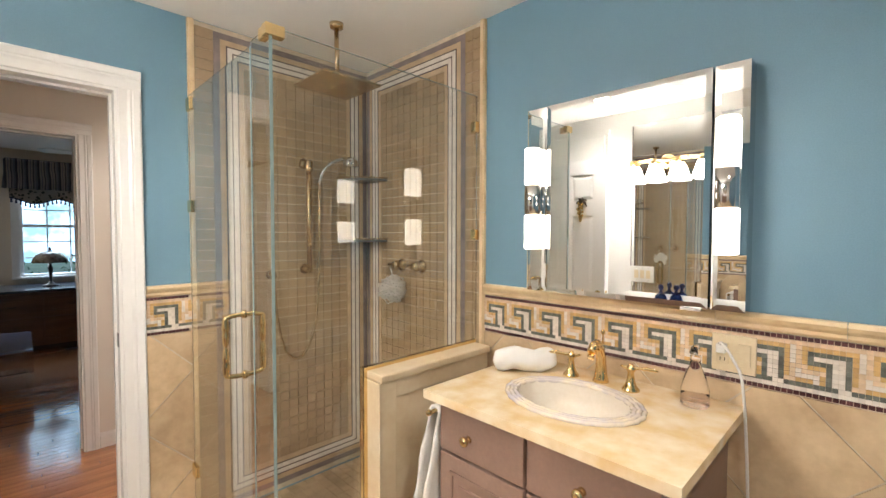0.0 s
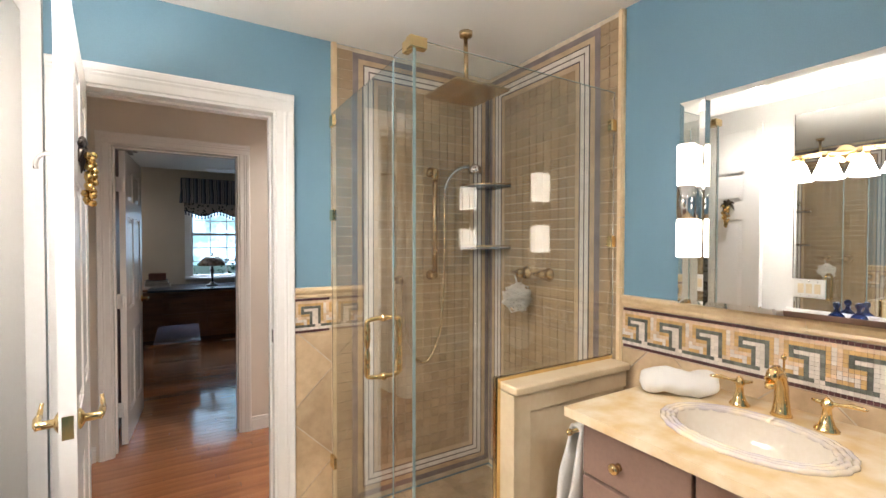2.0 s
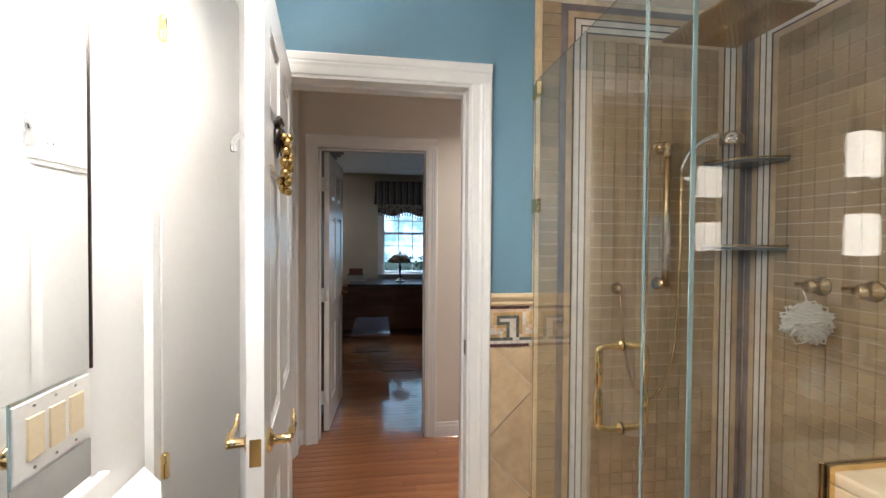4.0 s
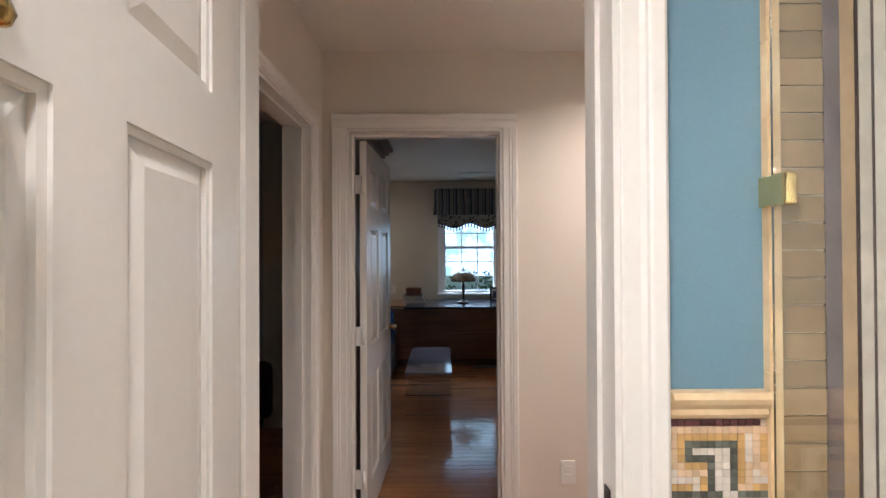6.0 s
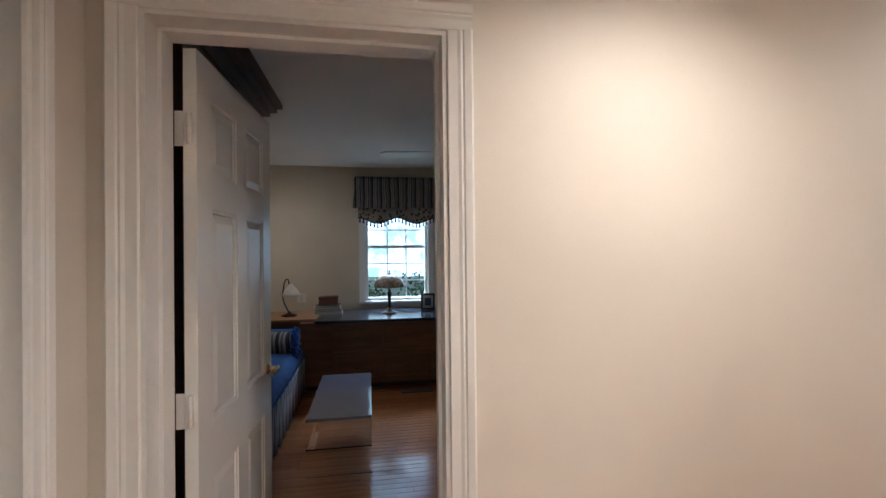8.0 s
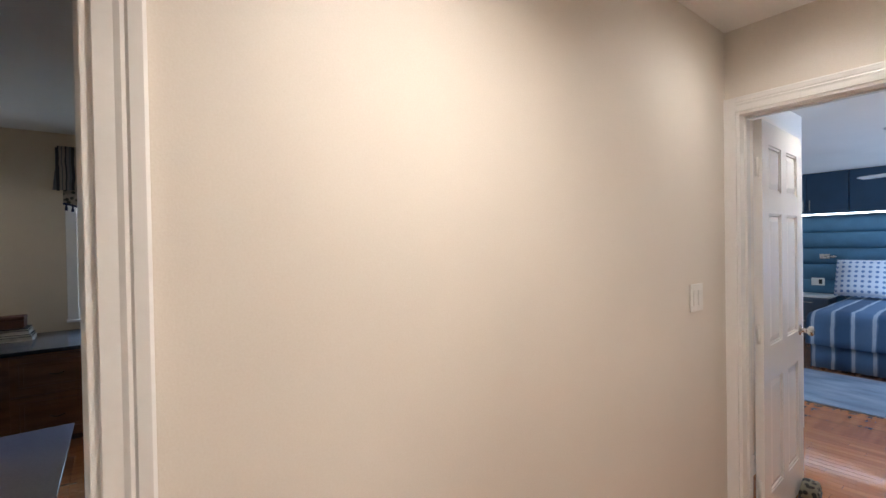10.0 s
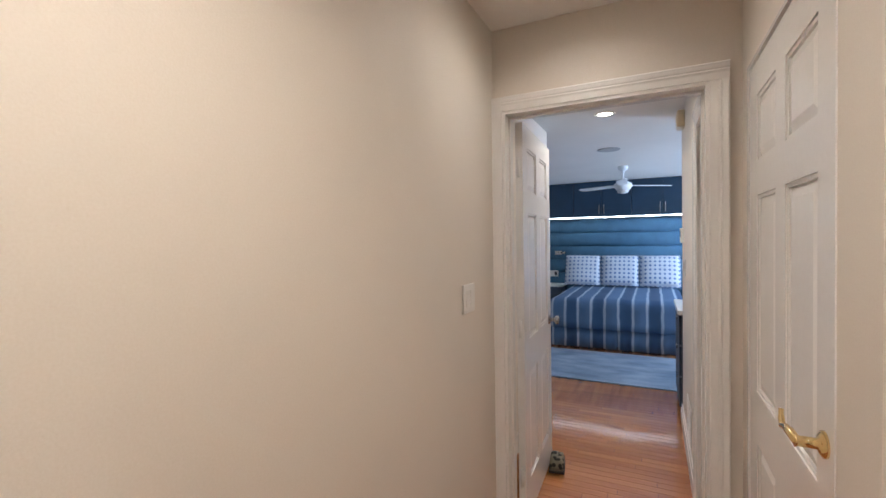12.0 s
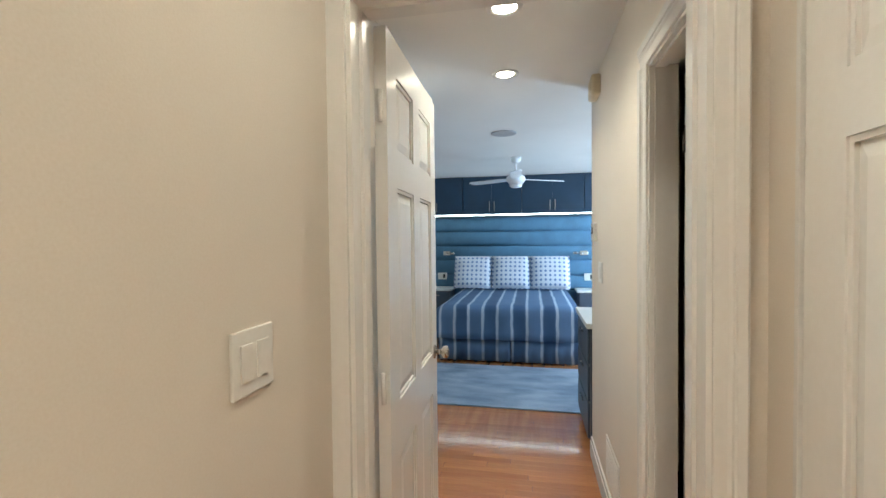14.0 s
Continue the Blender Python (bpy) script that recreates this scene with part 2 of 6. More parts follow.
CLEARP = clear("clear_plastic", (0.97, 0.96, 0.97), 0.02, 1.22)
WHITEFAN = M("white_fan_paint", (0.72, 0.72, 0.72), 0.35, var=0.04, scale=5)
GRAPE = M("gold_beads", (0.62, 0.42, 0.15), 0.22, 1.0, var=0.2, scale=30, bump=0.0)
SHADEG = glow("lit_opal_glass", (1.0, 0.88, 0.72), 5.2)
BELLG = glow("lit_bell_glass", (1.0, 0.93, 0.83), 58)
LENS = glow("lit_lamp_lens", (1.0, 0.92, 0.80), 20)
FANLENS = glow("lit_fan_lens", (1.0, 0.93, 0.85), 3)
LED = glow("led_strip_white", (0.80, 0.92, 1.0), 7)


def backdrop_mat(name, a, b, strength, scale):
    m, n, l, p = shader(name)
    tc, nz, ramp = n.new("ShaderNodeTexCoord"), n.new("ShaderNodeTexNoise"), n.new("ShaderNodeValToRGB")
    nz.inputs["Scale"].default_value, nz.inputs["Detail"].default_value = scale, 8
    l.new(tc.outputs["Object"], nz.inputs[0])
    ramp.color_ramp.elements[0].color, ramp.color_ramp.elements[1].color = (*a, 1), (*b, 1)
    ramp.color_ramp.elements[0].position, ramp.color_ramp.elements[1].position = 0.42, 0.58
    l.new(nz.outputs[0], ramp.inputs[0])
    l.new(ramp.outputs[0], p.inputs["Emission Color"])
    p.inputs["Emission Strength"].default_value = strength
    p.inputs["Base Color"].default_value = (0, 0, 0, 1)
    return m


# emission replaces daylight on the garden, strong enough to reflect in the floor
GARDEN_GLOW = backdrop_mat("garden_daylight_glow", (0.16, 0.30, 0.36), (0.52, 0.77, 1.0), 2.3, 0.9)
SUNROOM_GLOW = backdrop_mat("sunroom_daylight_glow", (0.10, 0.48, 0.60), (0.26, 0.80, 0.93), 0.45, 0.5)
HEDGE = M("hedge_leaf", (0.05, 0.10, 0.05), 0.8, var=0.4, scale=10, rand=0.3, island=True)
STRIPE_BED = striped("blue_striped_cotton", 1, 0.33, [(0.0, (0.040, 0.085, 0.165)), (0.36, (0.11, 0.18, 0.29)), (0.39, (0.36, 0.43, 0.52)), (0.47, (0.11, 0.18, 0.29)), (0.50, (0.085, 0.155, 0.27)), (0.86, (0.11, 0.18, 0.29)), (0.89, (0.36, 0.43, 0.52)), (0.97, (0.11, 0.18, 0.29))])
STRIPE_VAL = striped("grey_navy_striped_fabric", 0, 0.105, [(0.0, (0.035, 0.04, 0.055)), (0.2, (0.30, 0.28, 0.25)), (0.34, (0.11, 0.125, 0.15)), (0.42, (0.30, 0.28, 0.25)), (0.58, (0.035, 0.04, 0.055)), (0.68, (0.20, 0.20, 0.21)), (0.84, (0.11, 0.125, 0.15))])
STRIPE_SKIRT = striped("blue_grey_striped_skirt", 1, 0.15, [(0.0, (0.03, 0.06, 0.12)), (0.35, (0.25, 0.24, 0.23)), (0.6, (0.06, 0.10, 0.18)), (0.75, (0.25, 0.24, 0.23))])
DOTS = spotted("dotted_sham_cotton", (0.55, 0.58, 0.64), (0.12, 0.19, 0.34), 15, 0.22)
FLORAL = spotted("floral_print_fabric", (0.34, 0.30, 0.25), (0.05, 0.055, 0.05), 24, 0.34, randomness=1.0)


# ---- mesh helpers ----
def box(bm, x0, x1, y0, y1, z0, z1, bev=0.0):
    v = [bm.verts.new(c) for c in ((x0, y0, z0), (x1, y0, z0), (x1, y1, z0), (x0, y1, z0), (x0, y0, z1), (x1, y0, z1), (x1, y1, z1), (x0, y1, z1))]
    f = [bm.faces.new([v[i] for i in q]) for q in ((3, 2, 1, 0), (4, 5, 6, 7), (0, 1, 5, 4), (1, 2, 6, 5), (2, 3, 7, 6), (3, 0, 4, 7))]
    if bev:
        es = list({e for q in f for e in q.edges})
        bmesh.ops.bevel(bm, geom=es, offset=bev, segments=2, affect="EDGES", profile=0.5)
    return bm


def B(x0, x1, y0, y1, z0, z1, bev=0.0):
    return box(bmesh.new(), x0, x1, y0, y1, z0, z1, bev)


def lathe(bm, profile, at=(0, 0, 0), axis="z", seg=24, sx=1.0, sy=1.0):
    """profile: (radius, height) from bottom to top."""
    rings = []
    for r, h in profile:
        ring = []
        for i in range(seg):
            a = 2 * math.pi * i / seg
            u, w = r * math.cos(a) * sx, r * math.sin(a) * sy
            c = (u, w, h) if axis == "z" else ((h, u, w) if axis == "x" else (w, h, u))
            ring.append(bm.verts.new((at[0] + c[0], at[1] + c[1], at[2] + c[2])))
        rings.append(ring)
    for a, b in zip(rings, rings[1:]):
        for i in range(seg):
            f = bm.faces.new((a[i], a[(i + 1) % seg], b[(i + 1) % seg], b[i]))
            f.smooth = True
    bm.faces.new(rings[0][::-1])
    bm.faces.new(rings[-1])
    return bm


def L(profile, at=(0, 0, 0), axis="z", seg=24, sx=1.0, sy=1.0):
    return lathe(bmesh.new(), profile, at, axis, seg, sx, sy)


def tube(bm, pts, r, seg=10):
    """A round tube along points; r may be one radius or one per point."""
    pts = [Vector(p) for p in pts]
    rs = r if isinstance(r, (list, tuple)) else [r] * len(pts)
    rings, up = [], Vector((0.137, 0.211, 0.968))
    for i, p in enumerate(pts):
        d = (pts[min(i + 1, len(pts) - 1)] - pts[max(i - 1, 0)]).normalized()
        u = d.cross(up)
        if u.length < 1e-3:
            u = d.cross(Vector((1, 0, 0)))
        u.normalize()
        w = u.cross(d)
        rings.append([bm.verts.new(p + rs[i] * (math.cos(t) * u + math.sin(t) * w)) for t in (2 * math.pi * k / seg for k in range(seg))])
    for a, b in zip(rings, rings[1:]):
        for i in range(seg):
            bm.faces.new((a[i], a[(i + 1) % seg], b[(i + 1) % seg], b[i])).smooth = True
    bm.faces.new(rings[0][::-1])
    bm.faces.new(rings[-1])
    return bm


def T(pts, r, seg=10):
    return tube(bmesh.new(), pts, r, seg)


def arc(p0, p1, p2, n=12):
    p0, p1, p2 = Vector(p0), Vector(p1), Vector(p2)
    return [(1 - t) ** 2 * p0 + 2 * t * (1 - t) * p1 + t * t * p2 for t in (i / n for i in range(n + 1))]


def prism(bm, poly, z0, z1):
    """A polygon (x, y) carried from z0 up to z1."""
    a = [bm.verts.new((x, y, z0)) for x, y in poly]
    b = [bm.verts.new((x, y, z1)) for x, y in poly]
    bm.faces.new(a[::-1])
    bm.faces.new(b)
    for i in range(len(poly)):
        j = (i + 1) % len(poly)
        bm.faces.new((a[i], a[j], b[j], b[i]))
    return bm


def soft_pad(bm, w, d, h, n=10, puff=2.6, rough=0.0):
    """A cushion with rounded rim, w by d by h, resting on z=0 in its own axes."""
    top, bot = {}, {}
    for i in range(n + 1):
        for j in range(n + 1):
            u, v = 2 * i / n - 1, 2 * j / n - 1
            k = max(0.0, (1 - abs(u) ** puff) * (1 - abs(v) ** puff)) ** 0.5
            wob = rough * noise.noise((i * 0.6, j * 0.6, w * 9))
            x, y = u * w / 2, v * d / 2
            top[i, j] = bm.verts.new((x, y, h / 2 + h / 2 * k + wob))
            bot[i, j] = top[i, j] if i in (0, n) or j in (0, n) else bm.verts.new((x, y, h / 2 - h / 2 * k))
    for i in range(n):
        for j in range(n):
            bm.faces.new((top[i, j], top[i + 1, j], top[i + 1, j + 1], top[i, j + 1])).smooth = True
            q = [bot[i, j], bot[i, j + 1], bot[i + 1, j + 1], bot[i + 1, j]]
            if len(set(q)) == 4 and set(q) != {top[i, j], top[i + 1, j], top[i + 1, j + 1], top[i, j + 1]}:
                bm.faces.new(q).smooth = True
    return bm


def link(name, bm, material):
    me = bpy.data.meshes.new(name)
    bmesh.ops.recalc_face_normals(bm, faces=bm.faces) if len(bm.faces) < 20000 else None
    bm.to_mesh(me)
    bm.free()
    me.materials.append(material)
    return new(name, me)


def part(name, bm, material, parent, label=""):
    ob = link(name, bm, material)
    ob.parent = parent
    return tagged(ob, label)


def thing(name, label, category, m=None, group="", kind=""):
    ob = new(name)
    ob.empty_display_size = 0.1
    ob.matrix_world = m if m else Matrix()
    return tagged(ob, label, category, group, kind)


def struct(name, bm, material, label="", category=""):
    return tagged(link(name, bm, material), label, category, kind="structure")


def piece(name, mesh, parent, loc=(0, 0, 0)):
    ob = new(name, mesh)
    ob.parent, ob.location = parent, loc
    return ob


def mesh_of(name, bm, material):
    me = bpy.data.meshes.new(name)
    bm.to_mesh(me)
    bm.free()
    me.materials.append(material)
    return me


def no_shadow(ob):
    ob.visible_shadow = False
    return ob


# ---- the large structure ----
H, HO, HB = 2.43, 2.52, 2.39   # ceilings: bath and hall; office and living room; bedroom


def wall_y(name, y0, y1, x0, x1, z1, mat, holes=(), label="", z0=0.0):
    """A wall along x between y0 and y1 with holes (x0, x1, z0, z1)."""
    bm, x = bmesh.new(), x0
    for a, b, c, d in sorted(holes):
        if a > x:
            box(bm, x, a, y0, y1, z0, z1)
        if c > z0:
            box(bm, a, b, y0, y1, z0, c)
        if d < z1:
            box(bm, a, b, y0, y1, d, z1)
        x = b
    if x1 > x:
        box(bm, x, x1, y0, y1, z0, z1)
    return struct(name, bm, mat, label, "wall")


def wall_x(name, x0, x1, y0, y1, z1, mat, holes=(), label="", z0=0.0):
    bm, y = bmesh.new(), y0
    for a, b, c, d in sorted(holes):
        if a > y:
            box(bm, x0, x1, y, a, z0, z1)
        if c > z0:
            box(bm, x0, x1, a, b, z0, c)
        if d < z1:
            box(bm, x0, x1, a, b, d, z1)
        y = b
    if y1 > y:
        box(bm, x0, x1, y, y1, z0, z1)
    return struct(name, bm, mat, label, "wall")


# bathroom shell
wall_y("wall_bath_door", 2.72, 2.79, -0.55, 1.93, H, BLUE, [(-0.235, 0.507, 0, 2.04)], "blue painted bathroom wall with a doorway")
wall_x("wall_bath_mirror", 1.777, 1.93, -0.75, 2.72, H, BLUE, label="blue painted bathroom wall behind the mirror")
wall_x("wall_bath_vanity", -0.55, -0.40, -0.75, 2.72, H, WHITE, label="white painted bathroom wall beside the second vanity")
wall_y("wall_bath_back", -0.90, -0.75, -0.55, 1.93, H, BLUE, label="blue painted back wall of the bathroom")
struct("ceiling_bath", B(-0.55, 1.93, -0.9, 2.79, H, H + 0.1), CEIL, "flat white bathroom ceiling", "ceiling")
# hall shell
wall_y("wall_hall_near", 2.79, 2.865, -0.52, 1.93, H, CREAM, [(-0.235, 0.507, 0, 2.04)], "cream hall wall round the bathroom doorway")
wall_y("wall_hall_closet", 2.90, 3.05, 1.85, 2.807, H, CREAM, [(1.878, 2.710, 0, 2.04)], "cream hall wall with a closed closet door")
wall_x("wall_hall_step", 1.70, 1.85, 2.865, 3.05, H, CREAM, label="short cream wall return in the hall")
wall_y("wall_hall_far", 4.033, 4.105, -0.52, 2.927, H, CREAM, [(-0.282, 0.480, 0, 2.05)], "long cream hall wall beside the office door")
wall_y("wall_office_near", 4.105, 4.18, -0.52, 2.60, HO, CREAMY, [(-0.282, 0.480, 0, 2.05)], "cream office wall round the door")
wall_x("wall_hall_living", -0.46, -0.40, 2.865, 4.033, H, CREAM, [(2.93, 3.845, 0, 2.02)], "cream hall wall with an opening to the living room")
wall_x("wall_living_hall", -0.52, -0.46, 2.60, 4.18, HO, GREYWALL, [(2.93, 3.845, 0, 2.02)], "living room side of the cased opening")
wall_x("wall_hall_bedroom", 2.807, 2.927, 2.90, 4.033, H, CREAM, [(3.158, 3.985, 0, 2.045)], "cream hall end wall with the bedroom doorway")
struct("ceiling_hall", B(-0.52, 2.927, 2.79, 4.105, H, H + 0.09), CEIL, "flat white hall ceiling", "ceiling")
# office shell
wall_y("wall_office_window", 8.39, 8.53, -1.30, 2.60, HO, CREAMY, [(0.215, 1.005, 0.84, 2.20)], "cream office wall with a sash window")
wall_x("wall_office_left", -1.30, -1.22, 5.60, 8.39, HO, CREAMY, label="cream office side wall by the daybed")
wall_y("wall_office_jog", 5.52, 5.60, -1.30, -0.64, HO, CREAMY, label="cream office wall return")
wall_x("wall_office_jog_side", -0.64, -0.56, 4.18, 5.60, HO, CREAMY, label="cream office wall by the wardrobe")
wall_x("wall_office_right", 2.60, 2.72, 4.105, 8.53, HO, CREAMY, label="cream office side wall")
struct("ceiling_office", B(-1.30, 2.72, 4.105, 8.53, HO, HO + 0.1), CEIL, "flat white office ceiling", "ceiling")
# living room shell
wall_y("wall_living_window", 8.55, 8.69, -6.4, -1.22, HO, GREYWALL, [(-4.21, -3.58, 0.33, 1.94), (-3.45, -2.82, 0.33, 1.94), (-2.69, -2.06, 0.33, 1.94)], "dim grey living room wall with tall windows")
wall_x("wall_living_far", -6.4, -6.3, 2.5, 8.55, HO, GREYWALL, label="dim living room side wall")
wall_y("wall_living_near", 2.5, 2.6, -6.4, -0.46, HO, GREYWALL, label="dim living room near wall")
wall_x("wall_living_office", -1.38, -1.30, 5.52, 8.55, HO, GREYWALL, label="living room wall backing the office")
struct("ceiling_living", B(-6.4, -0.46, 2.5, 8.69, HO + 0.001, HO + 0.1), CEIL, "shaded living room ceiling", "ceiling")
# bedroom shell
wall_y("wall_corridor_right", 3.07, 3.15, 2.927, 4.74, HB, CREAM, [(2.938, 3.335, 0, 2.0)], "cream corridor wall with a narrow doorway")
wall_y("wall_corridor_left", 4.20, 4.32, 2.927, 4.60, HB, CREAM, label="cream corridor wall behind the open door")
wall_x("wall_bedroom_near_left", 4.60, 4.72, 4.20, 6.6, HB, CREAM, label="cream bedroom wall")
wall_x("wall_bedroom_near_right", 4.62, 4.74, 0.5, 3.07, HB, CREAM, label="cream bedroom wall beside the corridor")
wall_x("wall_bedroom_bed", 8.85, 8.97, 0.5, 6.6, HB, NAVY, label="dark blue bedroom wall behind the bed")
wall_y("wall_bedroom_opening", 0.5, 0.62, 4.74, 8.85, HB, CREAM, [(5.8, 8.0, 0.85, 2.1)], "unseen bedroom wall with a wide opening for the fill lamp")
wall_y("wall_bedroom_left", 6.6, 6.72, 4.60, 8.97, HB, CREAM, label="cream bedroom side wall")
# closet walls coloured black: the darkness of unlit rooms put into the paint
wall_x("wall_side_room", 2.83, 2.927, 1.9, 2.90, HB, BLACK, label="side closet wall coloured black for the unlit interior")
wall_y("wall_side_room_back", 1.9, 2.0, 2.927, 4.62, HB, BLACK, label="side closet back wall coloured black for the unlit interior")
wall_y("wall_closet_back", 2.40, 2.48, 1.93, 2.83, H, BLACK, label="unseen hall closet back wall coloured black for the unlit interior")
struct("ceiling_bedroom", B(2.83, 8.97, 0.5, 6.72, HB, HB + 0.1), CEIL, "flat white bedroom ceiling", "ceiling")
struct("ground", B(-60, 60, -60, 60, -0.12, -0.05), M("lawn_ground", (0.10, 0.13, 0.07), 0.95, var=0.3, scale=0.6), "pale lawn round the house", "ground")
# self-lit sheet for the bright view through the office window
struct("backdrop", B(-14, 14, 30, 30.2, -2, 12), GARDEN_GLOW, "glowing bluish sheet standing in for the daylit garden", "backdrop")
# subfloors
struct("floor_bath", B(-0.40, 1.777, -0.75, 2.72, -0.05, 0.0), TRAV, "tan stone bathroom floor", "floor")
floor = struct("floor_hall", B(-0.40, 2.927, 2.72, 4.18, -0.05, -0.004), SUBFLOOR, "glossy oak plank floor of the hall", "floor")
floor_o = struct("floor_office", B(-1.30, 2.72, 4.18, 8.53, -0.05, -0.004), SUBFLOOR, "glossy oak plank floor of the office", "floor")
floor_l = struct("floor_living", B(-6.4, -0.40, 2.5, 8.69, -0.05, -0.006), OAKF, "dark oak floor of the living room", "floor")
floor_b = struct("floor_bedroom", B(2.927, 8.97, 0.5, 6.72, -0.05, -0.004), SUBFLOOR, "glossy oak plank floor of the bedroom", "floor")


# casings round doorways: stepped moulding, each leg and head a part
def casing_set(name, label, plane, axis, sign, a0, a1, top, w=0.082, legs=(True, True), foot=0.0):
    """plane: wall face; sign: the way it faces; a0..a1: opening along the wall."""
    t = thing(name, label, "door casing", kind="structure")

    def strip(nm, u0, u1, z0, z1, inner):
        bm = bmesh.new()
        prof = [(0, 0), (0, 0.009), (0.04, 0.012), (0.40, 0.014), (0.52, 0.018), (0.60, 0.017), (0.66, 0.021), (0.92, 0.024), (1.0, 0.020), (1.0, 0)]
        ends = []
        for far in (0, 1):
            ring = []
            for k, o in prof:
                if inner == "top":
                    u, z = (u1 if far else u0), z0 + k * w
                else:
                    u, z = (u0 + k * w if inner == "right" else u1 - k * w), (z1 if far else z0)
                d = plane + sign * o
                ring.append(bm.verts.new((u, d, z) if axis == "y" else (d, u, z)))
            ends.append(ring)
        bm.faces.new(ends[0])
        bm.faces.new(ends[1][::-1])
        for i in range(len(prof)):
            j = (i + 1) % len(prof)
            bm.faces.new((ends[0][i], ends[0][j], ends[1][j], ends[1][i]))
        part(nm, bm, WHITE, t)
    if legs[0]:
        strip("casing_leg", a0 - w, a0, foot, top, "left")
    if legs[1]:
        strip("casing_leg", a1, a1 + w, foot, top, "right")
    strip("casing_head", a0 - (w if legs[0] else 0), a1 + (w if legs[1] else 0), top, top + w, "top")
    return t


def jamb_set(name, label, axis, a0, a1, top, d0, d1, th=0.012):
    t = thing(name, label, "door jamb", kind="structure")
    s0 = d0 + (d1 - d0) * 0.42
    for nm, u0, u1, z0, z1 in (("jamb_side", a0, a0 + th, 0, top), ("jamb_side", a1 - th, a1, 0, top), ("jamb_head", a0 + th, a1 - th, top - th, top)):
        bm = bmesh.new()
        box(bm, u0, u1, d0, d1, z0, z1) if axis == "y" else box(bm, d0, d1, u0, u1, z0, z1)
        part(nm, bm, WHITE, t)
    for nm, u0, u1, z0, z1 in (("stop", a0 + th, a0 + th + 0.01, 0, top - th), ("stop", a1 - th - 0.01, a1 - th, 0, top - th), ("stop", a0 + th + 0.01, a1 - th - 0.01, top - th - 0.01, top - th)):
        bm = bmesh.new()
        box(bm, u0, u1, s0, s0 + 0.035, z0, z1) if axis == "y" else box(bm, s0, s0 + 0.035, u0, u1, z0, z1)
        part(nm, bm, WHITE, t)
    return t


bj = jamb_set("jamb_bath", "white painted bathroom door jamb", "y", -0.235, 0.507, 2.04, 2.716, 2.869)
part("strike_plate", B(0.4915, 0.4945, 2.74, 2.765, 0.93, 0.99), BRONZE, bj, "dark bronze strike plate")
casing_set("casing_bath", "white stepped door casing in the bathroom", 2.72, "y", -1, -0.235, 0.507, 2.04)
casing_set("casing_bath_hall", "white stepped door casing in the hall", 2.865, "y", 1, -0.235, 0.507, 2.04)
jamb_set("jamb_office", "white painted office door jamb", "y", -0.282, 0.480, 2.05, 4.029, 4.184)
casing_set("casing_office", "white stepped casing round the office door", 4.033, "y", -1, -0.282, 0.480, 2.05, w=0.07)
casing_set("casing_office_inner", "white casing on the office side", 4.18, "y", 1, -0.282, 0.480, 2.05)
jamb_set("jamb_living", "white jamb of the living room opening", "x", 2.93, 3.845, 2.02, -0.524, -0.396)
casing_set("casing_living", "white stepped casing round the living room opening", -0.40, "x", 1, 2.93, 3.845, 2.02, w=0.050)
jamb_set("jamb_bedroom", "white painted bedroom door jamb", "x", 3.158, 3.985, 2.045, 2.803, 2.931)
casing_set("casing_bedroom", "glossy white casing round the bedroom door", 2.807, "x", -1, 3.158, 3.985, 2.045, w=0.066, legs=(True, False))
_t = thing("casing_bedroom_corner", "narrow glossy white casing in the hall corner", "door casing", kind="structure")
part("casing_leg", B(2.790, 2.807, 3.985, 4.033, 0, 2.111), WHITE, _t)
jamb_set("jamb_closet", "white painted closet door jamb", "y", 1.878, 2.710, 2.04, 2.896, 3.053)
jamb_set("jamb_side", "white jamb of the corridor doorway", "y", 2.938, 3.335, 2.0, 3.066, 3.154)
casing_set("casing_side", "white casing round the corridor doorway", 3.15, "y", 1, 2.938, 3.335, 2.0, w=0.075, legs=(False, True))


# baseboards
def base_run(name, axis, plane, sign, a0, a1, h=0.10):
    bm = bmesh.new()
    for z0, z1, th in ((0, h * 0.78, 0.015), (h * 0.78, h, 0.009)):
        d0, d1 = sorted((plane, plane + sign * th))
        box(bm, a0, a1, d0, d1, z0, z1) if axis == "y" else box(bm, d0, d1, a0, a1, z0, z1)
    struct(name, bm, WHITE, "white painted baseboard", "baseboard")


base_run("baseboard", "y", 4.033, -1, 0.552, 2.787)
base_run("baseboard", "y", 4.033, -1, -0.40, -0.366)
base_run("baseboard", "x", -0.40, 1, 3.897, 4.033)
base_run("baseboard", "y", 3.15, 1, 3.412, 4.74, 0.12)
base_run("baseboard", "y", 4.20, -1, 2.931, 4.60, 0.12)
base_run("baseboard", "x", 4.74, 1, 3.03, 3.15, 0.12)


